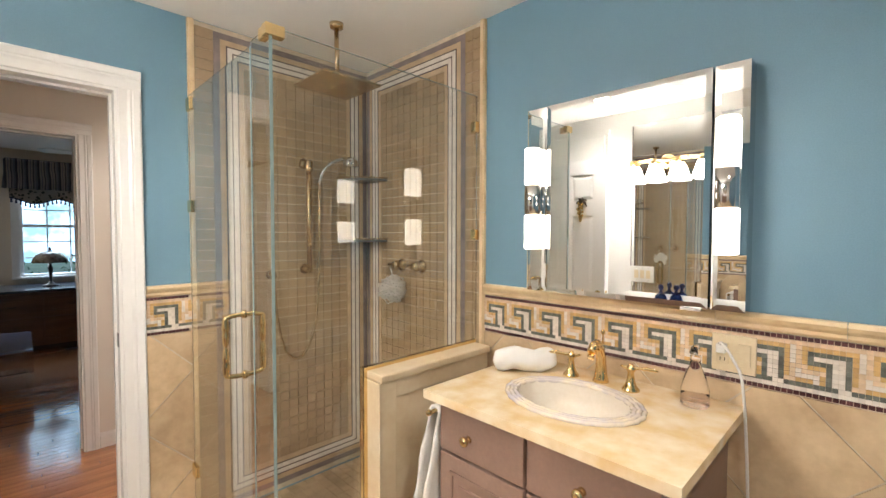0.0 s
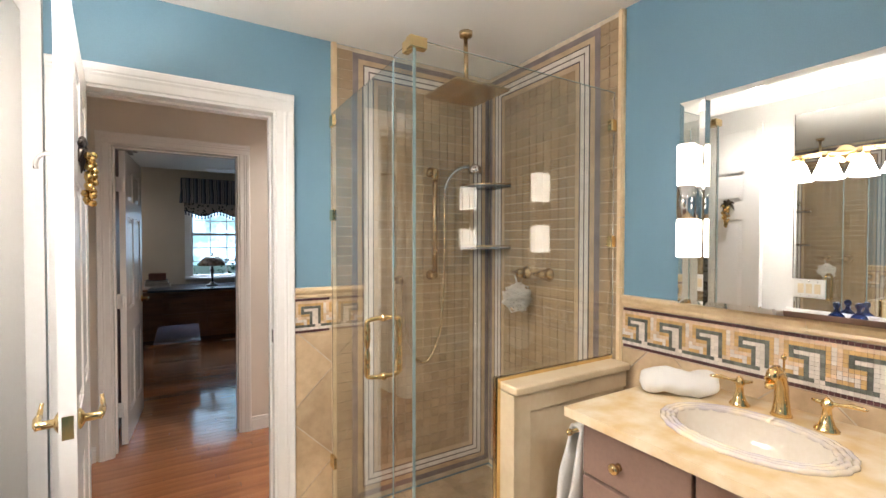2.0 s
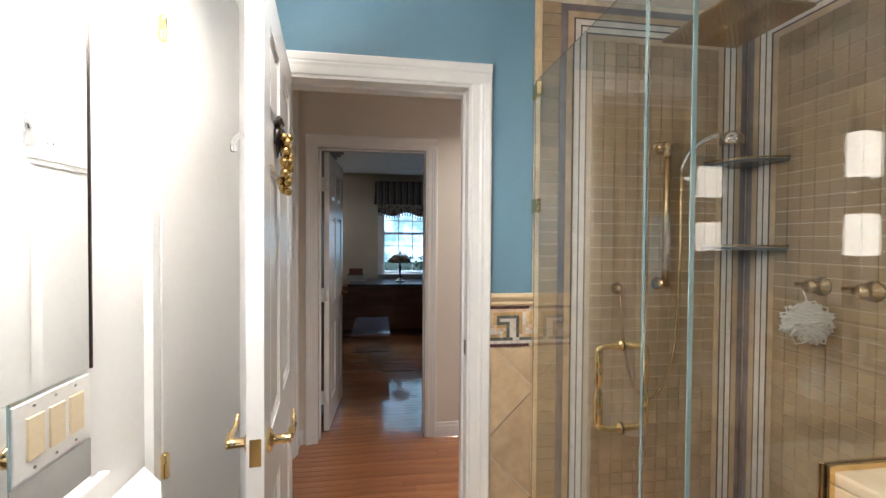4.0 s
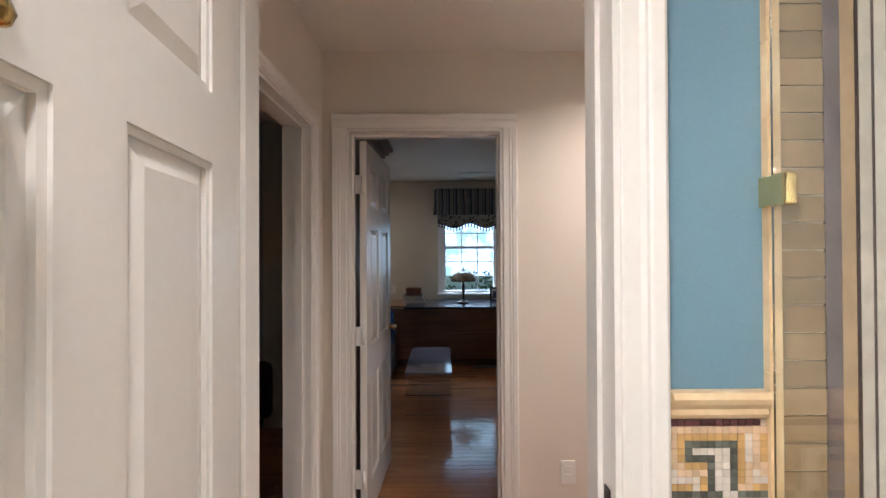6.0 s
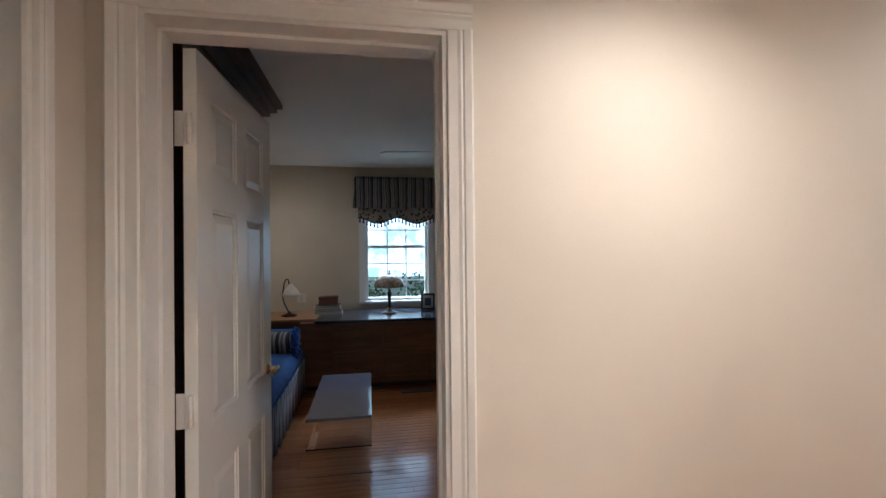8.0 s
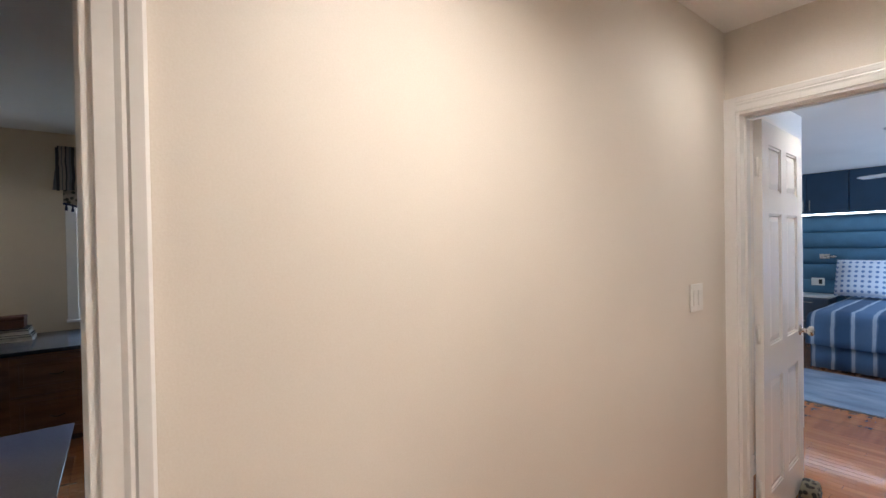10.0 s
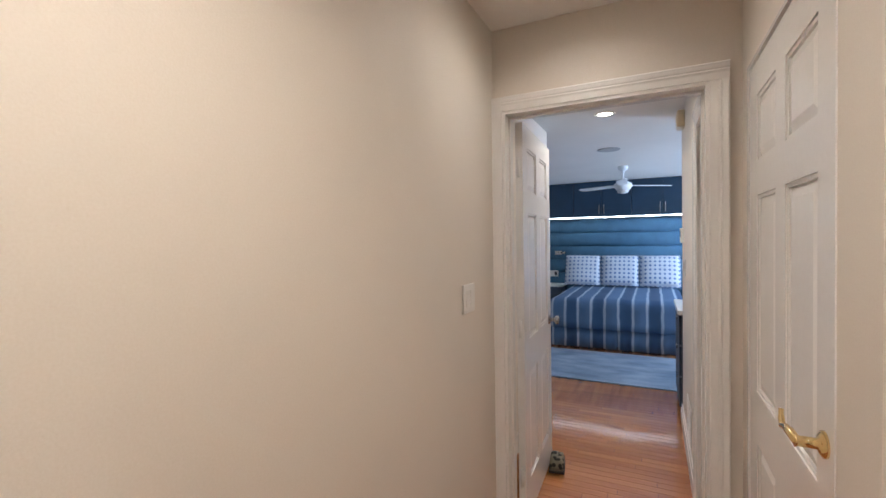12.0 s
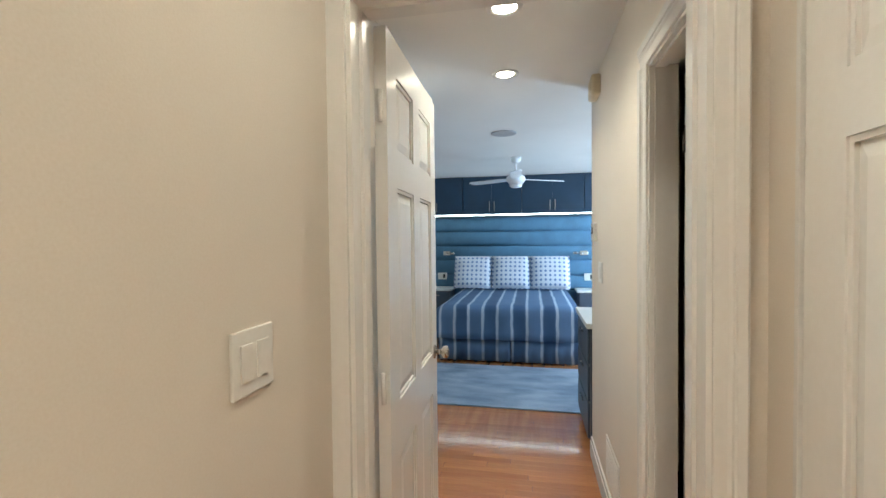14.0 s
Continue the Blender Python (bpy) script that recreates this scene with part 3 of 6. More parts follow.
# six-panel door leaf, hinged on its local origin, running along +x, 36 mm thick about y=0
def six_panel(name, label, w, h, m, mat=WHITE, hinge_side=1):
    t = thing(name, label, "door", m)
    st, th = 0.105, 0.018
    mid = w / 2
    rows = ((0.20, 0.76), (0.93, 1.58), (1.69, h - 0.11))
    bm = bmesh.new()
    box(bm, 0, st, -th, th, 0.008, h)
    box(bm, w - st, w, -th, th, 0.008, h)
    box(bm, mid - 0.05, mid + 0.05, -th, th, rows[0][0], h - 0.11)
    z = 0.008
    for a, b in rows:
        for u0, u1 in ((st, mid - 0.05), (mid + 0.05, w - st)):
            box(bm, u0, u1, -th, th, z, a) if z > 0.01 else None
        if z <= 0.01:
            box(bm, st, w - st, -th, th, z, a)
        z = b
    box(bm, st, w - st, -th, th, h - 0.11, h)
    part("frame", bm, mat, t)
    for a, b in rows:
        for u0, u1 in ((st, mid - 0.05), (mid + 0.05, w - st)):
            bm = bmesh.new()
            box(bm, u0, u1, -0.006, 0.006, a, b)
            for s in (-1, 1):
                o = [bm.verts.new((x, s * 0.006, zz)) for x, zz in ((u0 + 0.012, a + 0.012), (u1 - 0.012, a + 0.012), (u1 - 0.012, b - 0.012), (u0 + 0.012, b - 0.012))]
                i = [bm.verts.new((x, s * 0.0145, zz)) for x, zz in ((u0 + 0.04, a + 0.04), (u1 - 0.04, a + 0.04), (u1 - 0.04, b - 0.04), (u0 + 0.04, b - 0.04))]
                bm.faces.new(i)
                for k in range(4):
                    bm.faces.new((o[k], o[(k + 1) % 4], i[(k + 1) % 4], i[k]))
            for s in (-1, 1):   # sticking round the panel
                for q in ((u0, u1, a, a + 0.011), (u0, u1, b - 0.011, b), (u0, u0 + 0.011, a + 0.011, b - 0.011), (u1 - 0.011, u1, a + 0.011, b - 0.011)):
                    y0, y1 = sorted((s * 0.006, s * 0.0135))
                    box(bm, q[0], q[1], y0, y1, q[2], q[3])
            part("door_panel", bm, mat, t)
    return t


def lever(t, x, z, mat, flip=1):
    """A scrolled lever handle on both faces."""
    for s in (-1, 1):
        h = part("handle", L([(0.027, 0), (0.027, 0.005), (0.02, 0.010), (0.011, 0.014), (0.011, 0.045), (0.013, 0.05)], (0, 0, 0), "y", 20), mat, t)
        if s < 0:
            h.rotation_euler = (0, 0, math.pi)
        h.location = (x, s * 0.018, z)
        bm = T([(0, 0.042, 0)] + arc((0.0, 0.046, 0), (-0.05, 0.052, 0.012), (-0.085, 0.05, -0.004), 8) + arc((-0.09, 0.05, 0), (-0.11, 0.049, 0.01), (-0.112, 0.047, 0.026), 5), [0.0095] * 5 + [0.008] * 5 + [0.0065] * 3 + [0.005] * 3)
        for v in bm.verts:
            v.co.x *= flip * s
        part("lever_arm", bm, mat, h)
    part("latch_plate", B(0.7475 if x > 0.5 else x - 0.02, 0.7505 if x > 0.5 else x - 0.018, -0.012, 0.012, z - 0.03, z + 0.03), mat, t, "brass latch plate on the door edge") if flip else None


def hinges(t, zs, mat):
    for z in zs:
        part("hinge", L([(0.007, -0.045), (0.007, 0.045)], (-0.006, 0.0, z), "z", 10), mat, t)


def leaf_pose(hx, hy, fx, fy):
    return pose(hx, hy, 0.004, 0, 0, math.degrees(math.atan2(fy - hy, fx - hx)))


door = six_panel("bathroom_door", "white six-panel bathroom door standing open into the room", 0.75, 2.02, leaf_pose(-0.212, 2.700, -0.128, 1.95))
lever(door, 0.69, 0.94, GOLD, 1)
hinges(door, (0.25, 1.0, 1.8), GOLD)
door = six_panel("office_door", "white six-panel office door standing open", 0.735, 2.03, leaf_pose(-0.233, 4.200, -0.193, 4.95))
lever(door, 0.675, 0.94, GOLD, 1)
hinges(door, (0.25, 1.0, 1.8), WHITE)
for z in (0.25, 1.0, 1.8):
    part("hinge_leaf", B(-0.003, 0.0, 0.017, 0.040, z - 0.05, z + 0.05), WHITE, door)
door = six_panel("bedroom_door", "glossy white six-panel bedroom door standing open", 0.74, 2.025, leaf_pose(2.952, 3.950, 3.68, 3.978))
hinges(door, (0.25, 1.0, 1.8), WHITE)
for s in (-1, 1):
    k = part("knob", L([(0.03, 0), (0.03, 0.006), (0.012, 0.010), (0.012, 0.032), (0.026, 0.042), (0.028, 0.058), (0.018, 0.066)], (0, 0, 0), "y", 20), NICKEL, door, "round satin nickel knob")
    k.location, k.rotation_euler = (0.675, s * 0.018, 0.93), (0, 0, 0 if s > 0 else math.pi)
part("door_edge_latch", B(0.7395, 0.742, -0.010, 0.010, 0.90, 0.96), NICKEL, door, "nickel latch plate")
door = six_panel("closet_door", "closed white six-panel closet door", 0.80, 2.018, leaf_pose(2.694, 3.028, 1.94, 3.028))
lever(door, 0.745, 1.03, GOLD, 1)
part("edge_strike", B(0.788, 0.7995, -0.0195, -0.0182, 0.985, 1.045), BRONZE, door, "dark bronze strike at the door edge")
hinges(door, (0.25, 1.0, 1.8), WHITE)
door = thing("side_door", "plain white door ajar in the corridor doorway", "door", leaf_pose(3.372, 3.03, 3.355, 2.60))
part("slab", B(0, 0.36, -0.018, 0.018, 0.008, 1.97, 0.003), WHITE, door)
hinges(door, (0.30, 1.75), NICKEL)

# ornament and hook hanging on the bathroom door
orn = thing("grape_ornament", "gold bead grape cluster with dark leaves hanging on the door", "ornament", pose(-0.133, 2.17, 1.62))
for k in range(26):
    f = k / 26
    bm = L([(0.001, -0.011), (0.008, -0.008), (0.011, 0), (0.008, 0.008), (0.001, 0.011)], (0.012 + random.uniform(0, 0.022), random.uniform(-0.030, 0.030) * (1 - f * 0.75), 0.055 - f * 0.15), "z", 8)
    part("bead", bm, GRAPE, orn)
bm = bmesh.new()
for k in range(7):
    a = k * 0.9
    tube(bm, arc((0.004, 0, 0.06), (0.012, 0.03 * math.cos(a), 0.09 + 0.02 * math.sin(a)), (0.006, 0.05 * math.cos(a), 0.05 + 0.055 * math.sin(a)), 5), [0.002, 0.007, 0.010, 0.010, 0.006, 0.002], 6)
part("leaves", bm, BRONZE, orn, "dark bronze leaves")
hook = thing("robe_hook", "clear plastic robe hook on the door", "hook", pose(-0.159, 2.06, 1.63))
part("hook", T(arc((0, 0, 0.02), (-0.05, 0, 0.03), (-0.045, 0, -0.02), 8), 0.006), CLEARP, hook)
part("plate", B(-0.006, 0.0, -0.012, 0.012, -0.02, 0.05), CLEARP, hook)


# ---- bathroom: shower ----
def clip_poly(poly, x0, x1, y0, y1):
    for axis, lim, keep in ((0, x0, 1), (0, x1, -1), (1, y0, 1), (1, y1, -1)):
        out = []
        for i, p in enumerate(poly):
            q = poly[(i + 1) % len(poly)]
            a, b = keep * (p[axis] - lim), keep * (q[axis] - lim)
            if a >= 0:
                out.append(p)
            if (a >= 0) != (b >= 0):
                f = a / (a - b)
                out.append((p[0] + f * (q[0] - p[0]), p[1] + f * (q[1] - p[1])))
        poly = out
        if len(poly) < 3:
            return []
    return poly


def on_wall(bm, face):
    """Turn a relief built in (u, v, out) so that it lies on a wall. face: ('y', y) facing -y, ('x', x) facing -x, ('X', x) facing +x."""
    for v in bm.verts:
        u, w, o = v.co
        v.co = (u, face[1] - o, w) if face[0] == "y" else ((face[1] - o, u, w) if face[0] == "x" else (face[1] + o, u, w))
    return bm


def diagonal_tiles(parent, face, u0, u1, v0, v1, side=0.33, gap=0.004, th=0.010, ou=0.0):
    d = side / math.sqrt(2)
    for i in range(-12, 13):
        for j in range(-12, 13):
            cu, cv = ou + (i + j) * d, (i - j) * d + 0.32
            r = d - gap
            p = clip_poly([(cu - r, cv), (cu, cv - r), (cu + r, cv), (cu, cv + r)], u0, u1, v0, v1)
            if p and abs(sum(p[k][0] * p[(k + 1) % len(p)][1] - p[(k + 1) % len(p)][0] * p[k][1] for k in range(len(p)))) > 0.0004:
                part("tile", on_wall(prism(bmesh.new(), p, 0.004, th + random.uniform(-0.0008, 0.0008)), face), TRAV, parent)


KEY = ("ccccccccccc",
       "cyyyyyyyyyw",
       "cygggggggyw",
       "cygwwwwwgyw",
       "cyggggwwgyw",
       "ccyyygwwgyc",
       "wccccgwwgyc",
       "wwwwygwwgyc",
       "yyywygwwgcc",
       "gggggggwwgg",
       "wwwwwwwwwww")


def key_border(parent, face, u0, u1, v0, v1, flip=False):
    cell = (v1 - v0) / len(KEY)
    acc = {"w": bmesh.new(), "y": bmesh.new(), "g": bmesh.new(), "c": bmesh.new()}
    n = int((u1 - u0) / cell)
    cell_u = (u1 - u0) / n
    for i in range(n):
        for j, row in enumerate(KEY):
            ch = row[(n - 1 - i) % len(row)] if flip else row[i % len(row)]
            a, b = u0 + i * cell_u, v1 - (j + 1) * cell
            box(acc[ch], a + 0.0004, a + cell_u - 0.0004, b + 0.0004, b + cell - 0.0004, 0.004, 0.0095)
    for ch, m in (("w", MOSW), ("y", MOSY), ("g", MOSG), ("c", MOSC)):
        tagged(part("mosaic", on_wall(acc[ch], face), m, parent, "small stone mosaic in a Greek key"), kind="stuff")
    for a, b in ((v1, v1 + 0.013), (v0 - 0.013, v0)):
        bm = bmesh.new()
        for i in range(int((u1 - u0) / 0.014)):
            box(bm, u0 + i * 0.014 + 0.001, u0 + i * 0.014 + 0.013, a + 0.001, b - 0.001, 0.004, 0.0095)
        tagged(part("mosaic_line", on_wall(bm, face), MOSR, parent, "dark maroon mosaic line"), kind="stuff")


def wainscot(name, face, u0, u1, flip=False, ou=0.0):
    t = thing(name, "tan stone wainscot with a mosaic Greek key border", "wall tile", kind="structure")
    part("backing", on_wall(prism(bmesh.new(), [(u0, 0.0), (u1, 0.0), (u1, 1.18), (u0, 1.18)], 0, 0.005), face), GROUT, t)
    diagonal_tiles(t, face, u0, u1, 0.0, 0.962, ou=ou)
    key_border(t, face, u0, u1, 0.978, 1.122, flip)
    u = u0
    while u < u1 - 0.01:
        e = min(u1, u + 0.305)
        bm = bmesh.new()
        prof = [(0.004, 1.138), (0.012, 1.138), (0.016, 1.146), (0.014, 1.155), (0.022, 1.165), (0.026, 1.176), (0.021, 1.187), (0.004, 1.189)]
        a = [bm.verts.new((u + 0.0008, z, o)) for o, z in prof]
        b = [bm.verts.new((e - 0.0008, z, o)) for o, z in prof]
        bm.faces.new(a)
        bm.faces.new(b[::-1])
        for i in range(len(prof)):
            j = (i + 1) % len(prof)
            bm.faces.new((a[i], b[i], b[j], a[j]))
        part("cap_tile", on_wall(bm, face), TRIM, t)
        u = e
    return t


wainscot("wainscot_door_wall", ("y", 2.72), 0.592, 0.772, ou=0.55)
wainscot("wainscot_mirror_wall", ("x", 1.777), -0.74, 1.742, flip=True, ou=0.63)


def bullnose(name, face, u):
    t = thing(name, "vertical tan stone trim strip at the shower edge", "tile trim", kind="structure")
    z = 0.0
    while z < 2.42:
        e = min(2.425, z + 0.305)
        bm = bmesh.new()
        prism(bm, [(u - 0.014, z + 0.0008), (u + 0.014, z + 0.0008), (u + 0.014, e - 0.0008), (u - 0.014, e - 0.0008)], 0, 0.016)
        prism(bm, [(u - 0.009, z + 0.0008), (u + 0.009, z + 0.0008), (u + 0.009, e - 0.0008), (u - 0.009, e - 0.0008)], 0.016, 0.022)
        part("trim_tile", on_wall(bm, face), TRIM, t)
        z = e


bullnose("shower_trim_door_wall", ("y", 2.72), 0.787)
bullnose("shower_trim_mirror_wall", ("x", 1.777), 1.757)


def shower_wall(name, face, u0, u1, f0, f1, corner_hi):
    """Tiled wall from u0 to u1; nested bands frame the field f0..f1."""
    t = thing(name, "brown glazed shower tile wall framed by stone bands", "wall tile", kind="structure")
    part("backing", on_wall(prism(bmesh.new(), [(u0, 0.02), (u1, 0.02), (u1, 2.425), (u0, 2.425)], 0, 0.006), face), GROUT, t)
    z0, z1, a, b = 0.05, 2.40, f0, f1
    for w, m, o in ((0.030, PURPLE, 0.010), (0.026, TANBAND, 0.011), (0.007, DARKBAND, 0.012), (0.022, WHITEBAND, 0.013), (0.007, DARKBAND, 0.012), (0.022, WHITEBAND, 0.0125), (0.007, DARKBAND, 0.012), (0.024, TANBAND, 0.011)):
        for q in ((a, b, z1 - w, z1), (a, b, z0, z0 + w), (a, a + w, z0 + w, z1 - w), (b - w, b, z0 + w, z1 - w)):
            part("band", on_wall(prism(bmesh.new(), [(q[0], q[2]), (q[1], q[2]), (q[1], q[3]), (q[0], q[3])], 0.004, o), face), m, t)
        a, b, z0, z1 = a + w, b - w, z0 + w, z1 - w
    s = 0.0505
    near, far, count = None, bmesh.new(), 0
    nu, nz = int((b - a) / s), int((z1 - z0) / s)
    su, sz = (b - a) / nu, (z1 - z0) / nz
    bm = on_wall(prism(bmesh.new(), [(0.0015, 0.0015), (su - 0.0015, 0.0015), (su - 0.0015, sz - 0.0015), (0.0015, sz - 0.0015)], 0.004, 0.0105), (face[0], 0.0))
    near = mesh_of("tile", bm, TILE)
    for i in range(nu):
        for k in range(nz):
            u, z = a + i * su, z0 + k * sz
            if count < 300 and 0.75 < z < 2.1:
                piece("tile", near, t, (u, face[1], z) if face[0] == "y" else (face[1], u, z))
                count += 1
            else:
                prism(far, [(u + 0.0015, z + 0.0015), (u + su - 0.0015, z + 0.0015), (u + su - 0.0015, z + sz - 0.0015), (u + 0.0015, z + sz - 0.0015)], 0.004, 0.0105)
    e0, e1 = (u0, f0) if not corner_hi else (f1, u1)
    if corner_hi is not None:
        n = max(1, int((e1 - e0) / s))
        for i in range(n):
            for k in range(int(2.38 / 0.0505)):
                u, z, w = e0 + i * (e1 - e0) / n, 0.03 + k * 0.0505, (e1 - e0) / n
                prism(far, [(u + 0.0015, z + 0.0015), (u + w - 0.0015, z + 0.0015), (u + w - 0.0015, z + 0.049), (u + 0.0015, z + 0.049)], 0.004, 0.0105)
    tagged(part("tile_field", on_wall(far, face), TILES, t, "small square glazed tiles"), kind="stuff")


shower_wall("shower_wall_back", ("y", 2.72), 0.801, 1.776, 0.886, 1.765, False)
shower_wall("shower_wall_side", ("x", 1.777), 1.771, 2.708, 1.872, 2.706, False)
sf = thing("shower_floor", "brown mosaic shower floor", "floor", kind="structure")
bm = bmesh.new()
for i in range(18):
    for j in range(17):
        box(bm, 0.80 + i * 0.0525, 0.8495 + i * 0.0525, 1.83 + j * 0.0515, 1.8785 + j * 0.0515, 0.004, 0.018)
tagged(part("tile_field", bm, TILES, sf, "small square floor tiles"), kind="stuff")
part("backing", B(0.80, 1.765, 1.825, 2.708, 0.001, 0.013), GROUT, sf)
cb = thing("shower_curb", "tan stone shower curb", "curb", kind="structure")
part("curb", B(0.735, 0.812, 1.74, 2.705, 0.001, 0.09, 0.006), STONECAP, cb)
part("curb", B(0.812, 1.125, 1.74, 1.825, 0.001, 0.09, 0.006), STONECAP, cb)

knee = thing("knee_wall", "cream stone half wall under the shower glass", "half wall", kind="structure")
part("core", B(1.140, 1.752, 1.722, 1.805, 0.001, 0.872), STONECAP, knee)
part("cap", B(1.125, 1.752, 1.690, 1.818, 0.873, 0.903, 0.006), STONECAP, knee)
part("end_stile", B(1.130, 1.205, 1.704, 1.7215, 0.001, 0.872, 0.003), STONECAP, knee)
part("end_board", B(1.1245, 1.1395, 1.704, 1.812, 0.001, 0.872, 0.003), STONECAP, knee)
part("top_rail", B(1.206, 1.752, 1.708, 1.7215, 0.80, 0.872, 0.003), STONECAP, knee)
part("glass_channel", B(1.118, 1.752, 1.780, 1.806, 0.9035, 0.918, 0.002), GOLD, knee, "brass glass channel")
part("glass_channel", B(1.1075, 1.124, 1.778, 1.808, 0.09, 0.918, 0.002), GOLD, knee, "brass glass channel")

encl = thing("shower_enclosure", "clear frameless glass shower enclosure with brass fittings", "shower enclosure")
g = part("fixed_panel", on_wall(prism(bmesh.new(), [(0.778, 0.091), (1.099, 0.091), (1.099, 0.919), (1.762, 0.919), (1.762, 2.075), (0.778, 2.075)], 0.0, 0.008), ("y", 1.797)), GLASS, encl)
no_shadow(g)
g = part("return_panel", B(0.768, 0.776, 1.789, 1.940, 0.091, 2.075), GLASS, encl)
no_shadow(g)
gd = part("glass_door", B(0.768, 0.776, 1.948, 2.690, 0.10, 2.06), GLASS, encl)
no_shadow(gd)
part("glass_edge", B(0.7665, 0.7775, 1.9445, 1.9475, 0.10, 2.06), EDGE, encl, "pale green polished glass edge")
part("glass_edge", B(0.7660, 0.7765, 1.7865, 1.7885, 0.091, 2.075), EDGE, encl, "pale green polished glass edge")
part("glass_edge", B(0.778, 1.76, 1.789, 1.797, 2.0755, 2.0775), EDGE, encl, "pale green polished glass edge")
part("corner_clip", B(0.752, 0.815, 1.777, 1.809, 2.045, 2.082, 0.002), GOLD, encl, "brass corner clip")
part("corner_clip", B(0.757, 0.787, 1.809, 1.850, 2.045, 2.082, 0.002), GOLD, encl, "brass corner clip")
for z in (2.02, 1.55, 0.30):
    h = part("hinge", B(0.760, 0.786, 2.650, 2.705, z - 0.028, z + 0.028, 0.003), GOLD, encl, "brass glass hinge")
    part("wall_plate", B(0.765, 0.800, 2.7055, 2.719, z - 0.028, z + 0.028, 0.002), GOLD, h)
for z in (1.93, 1.42):
    part("wall_clip", B(1.735, 1.765, 1.777, 1.809, z - 0.025, z + 0.025, 0.003), GOLD, encl, "brass wall clip")
for s in (-1, 1):
    x0, y0 = 0.772, 2.035
    prof = []
    for k in range(25):
        z = k / 24
        r = 0.0085 + 0.004 * abs(math.sin(z * math.pi * 2)) - (0.0035 if k % 6 == 0 else 0)
        prof.append((r, 0.915 + z * 0.215))
    hd = part("pull_bar", L(prof, (x0 + s * 0.068, y0, 0.0), "z", 14), GOLD, encl, "turned brass pull handle")
    for z in (0.912, 1.133):
        part("pull_arm", T(arc((x0 + s * 0.004, y0, z), (x0 + s * 0.066, y0, z), (x0 + s * 0.068, y0, z + (0.012 if z < 1 else -0.012)), 8), 0.0085), GOLD, hd)
        part("rosette", L([(0.015, 0.004 * s), (0.015, 0.008 * s), (0.010, 0.013 * s)], (x0, y0, z), "x", 16), GOLD, hd)

rain = thing("rain_shower_head", "antique brass square rain shower head on a ceiling arm", "shower head", pose(1.305, 2.285, 0))
part("ceiling_flange", L([(0.012, 2.405), (0.03, 2.408), (0.034, 2.4295)], (0, 0, 0)), ANTIQUE, rain)
part("arm", L([(0.011, 2.165), (0.011, 2.41)], (0, 0, 0), seg=14), ANTIQUE, rain)
bm = B(-0.15, 0.15, -0.15, 0.15, 2.130, 2.142, 0.003)
for i in range(13):
    for j in range(13):
        box(bm, -0.1255 + i * 0.02, -0.1215 + i * 0.02, -0.1255 + j * 0.02, -0.1215 + j * 0.02, 2.126, 2.1305)
part("plate", bm, ANTIQUE, rain)
part("neck", L([(0.03, 2.142), (0.022, 2.152), (0.014, 2.168)]), ANTIQUE, rain)

hs = thing("hand_shower", "brass hand shower on a slide bar with a hose", "hand shower", pose(1.345, 2.71, 0))
part("slide_bar", L([(0.014, 1.22), (0.014, 1.83)], (0, -0.055, 0), seg=14), ANTIQUE, hs)
for z in (1.225, 1.815):
    part("bracket", T([(0, 0, z), (0, -0.018, z), (0, -0.06, z)], [0.030, 0.016, 0.018]), ANTIQUE, hs)
part("slider", L([(0.018, 1.765), (0.022, 1.775), (0.022, 1.815), (0.016, 1.825)], (0, -0.055, 0)), ANTIQUE, hs)
part("knob", L([(0.008, 0), (0.02, 0.006), (0.02, 0.022), (0.01, 0.028)], (-0.055, -0.06, 1.80), "x"), ANTIQUE, hs)
part("wand", T(arc((0.05, -0.075, 1.70), (0.07, -0.09, 1.83), (0.175, -0.14, 1.845), 10), [0.009] * 6 + [0.011] * 5), CHROME, hs)
part("spray_face", L([(0.032, 1.800), (0.044, 1.808), (0.042, 1.835), (0.018, 1.855)], (0.205, -0.155, 0)), CHROME, hs, "chrome spray face")
part("hose", T(arc((0.05, -0.075, 1.70), (0.055, -0.08, 1.25), (0.02, -0.09, 0.95), 12) + arc((0.015, -0.09, 0.93), (-0.06, -0.10, 0.66), (-0.15, -0.07, 0.80), 12)[1:] + arc((-0.155, -0.065, 0.82), (-0.19, -0.05, 0.95), (-0.19, -0.03, 1.19), 8)[1:], 0.0055, 8), ANTIQUE, hs, "brass ribbed shower hose")
part("supply_elbow", T([(-0.19, 0, 1.205), (-0.19, -0.02, 1.205), (-0.19, -0.035, 1.195)], [0.026, 0.014, 0.012]), ANTIQUE, hs)

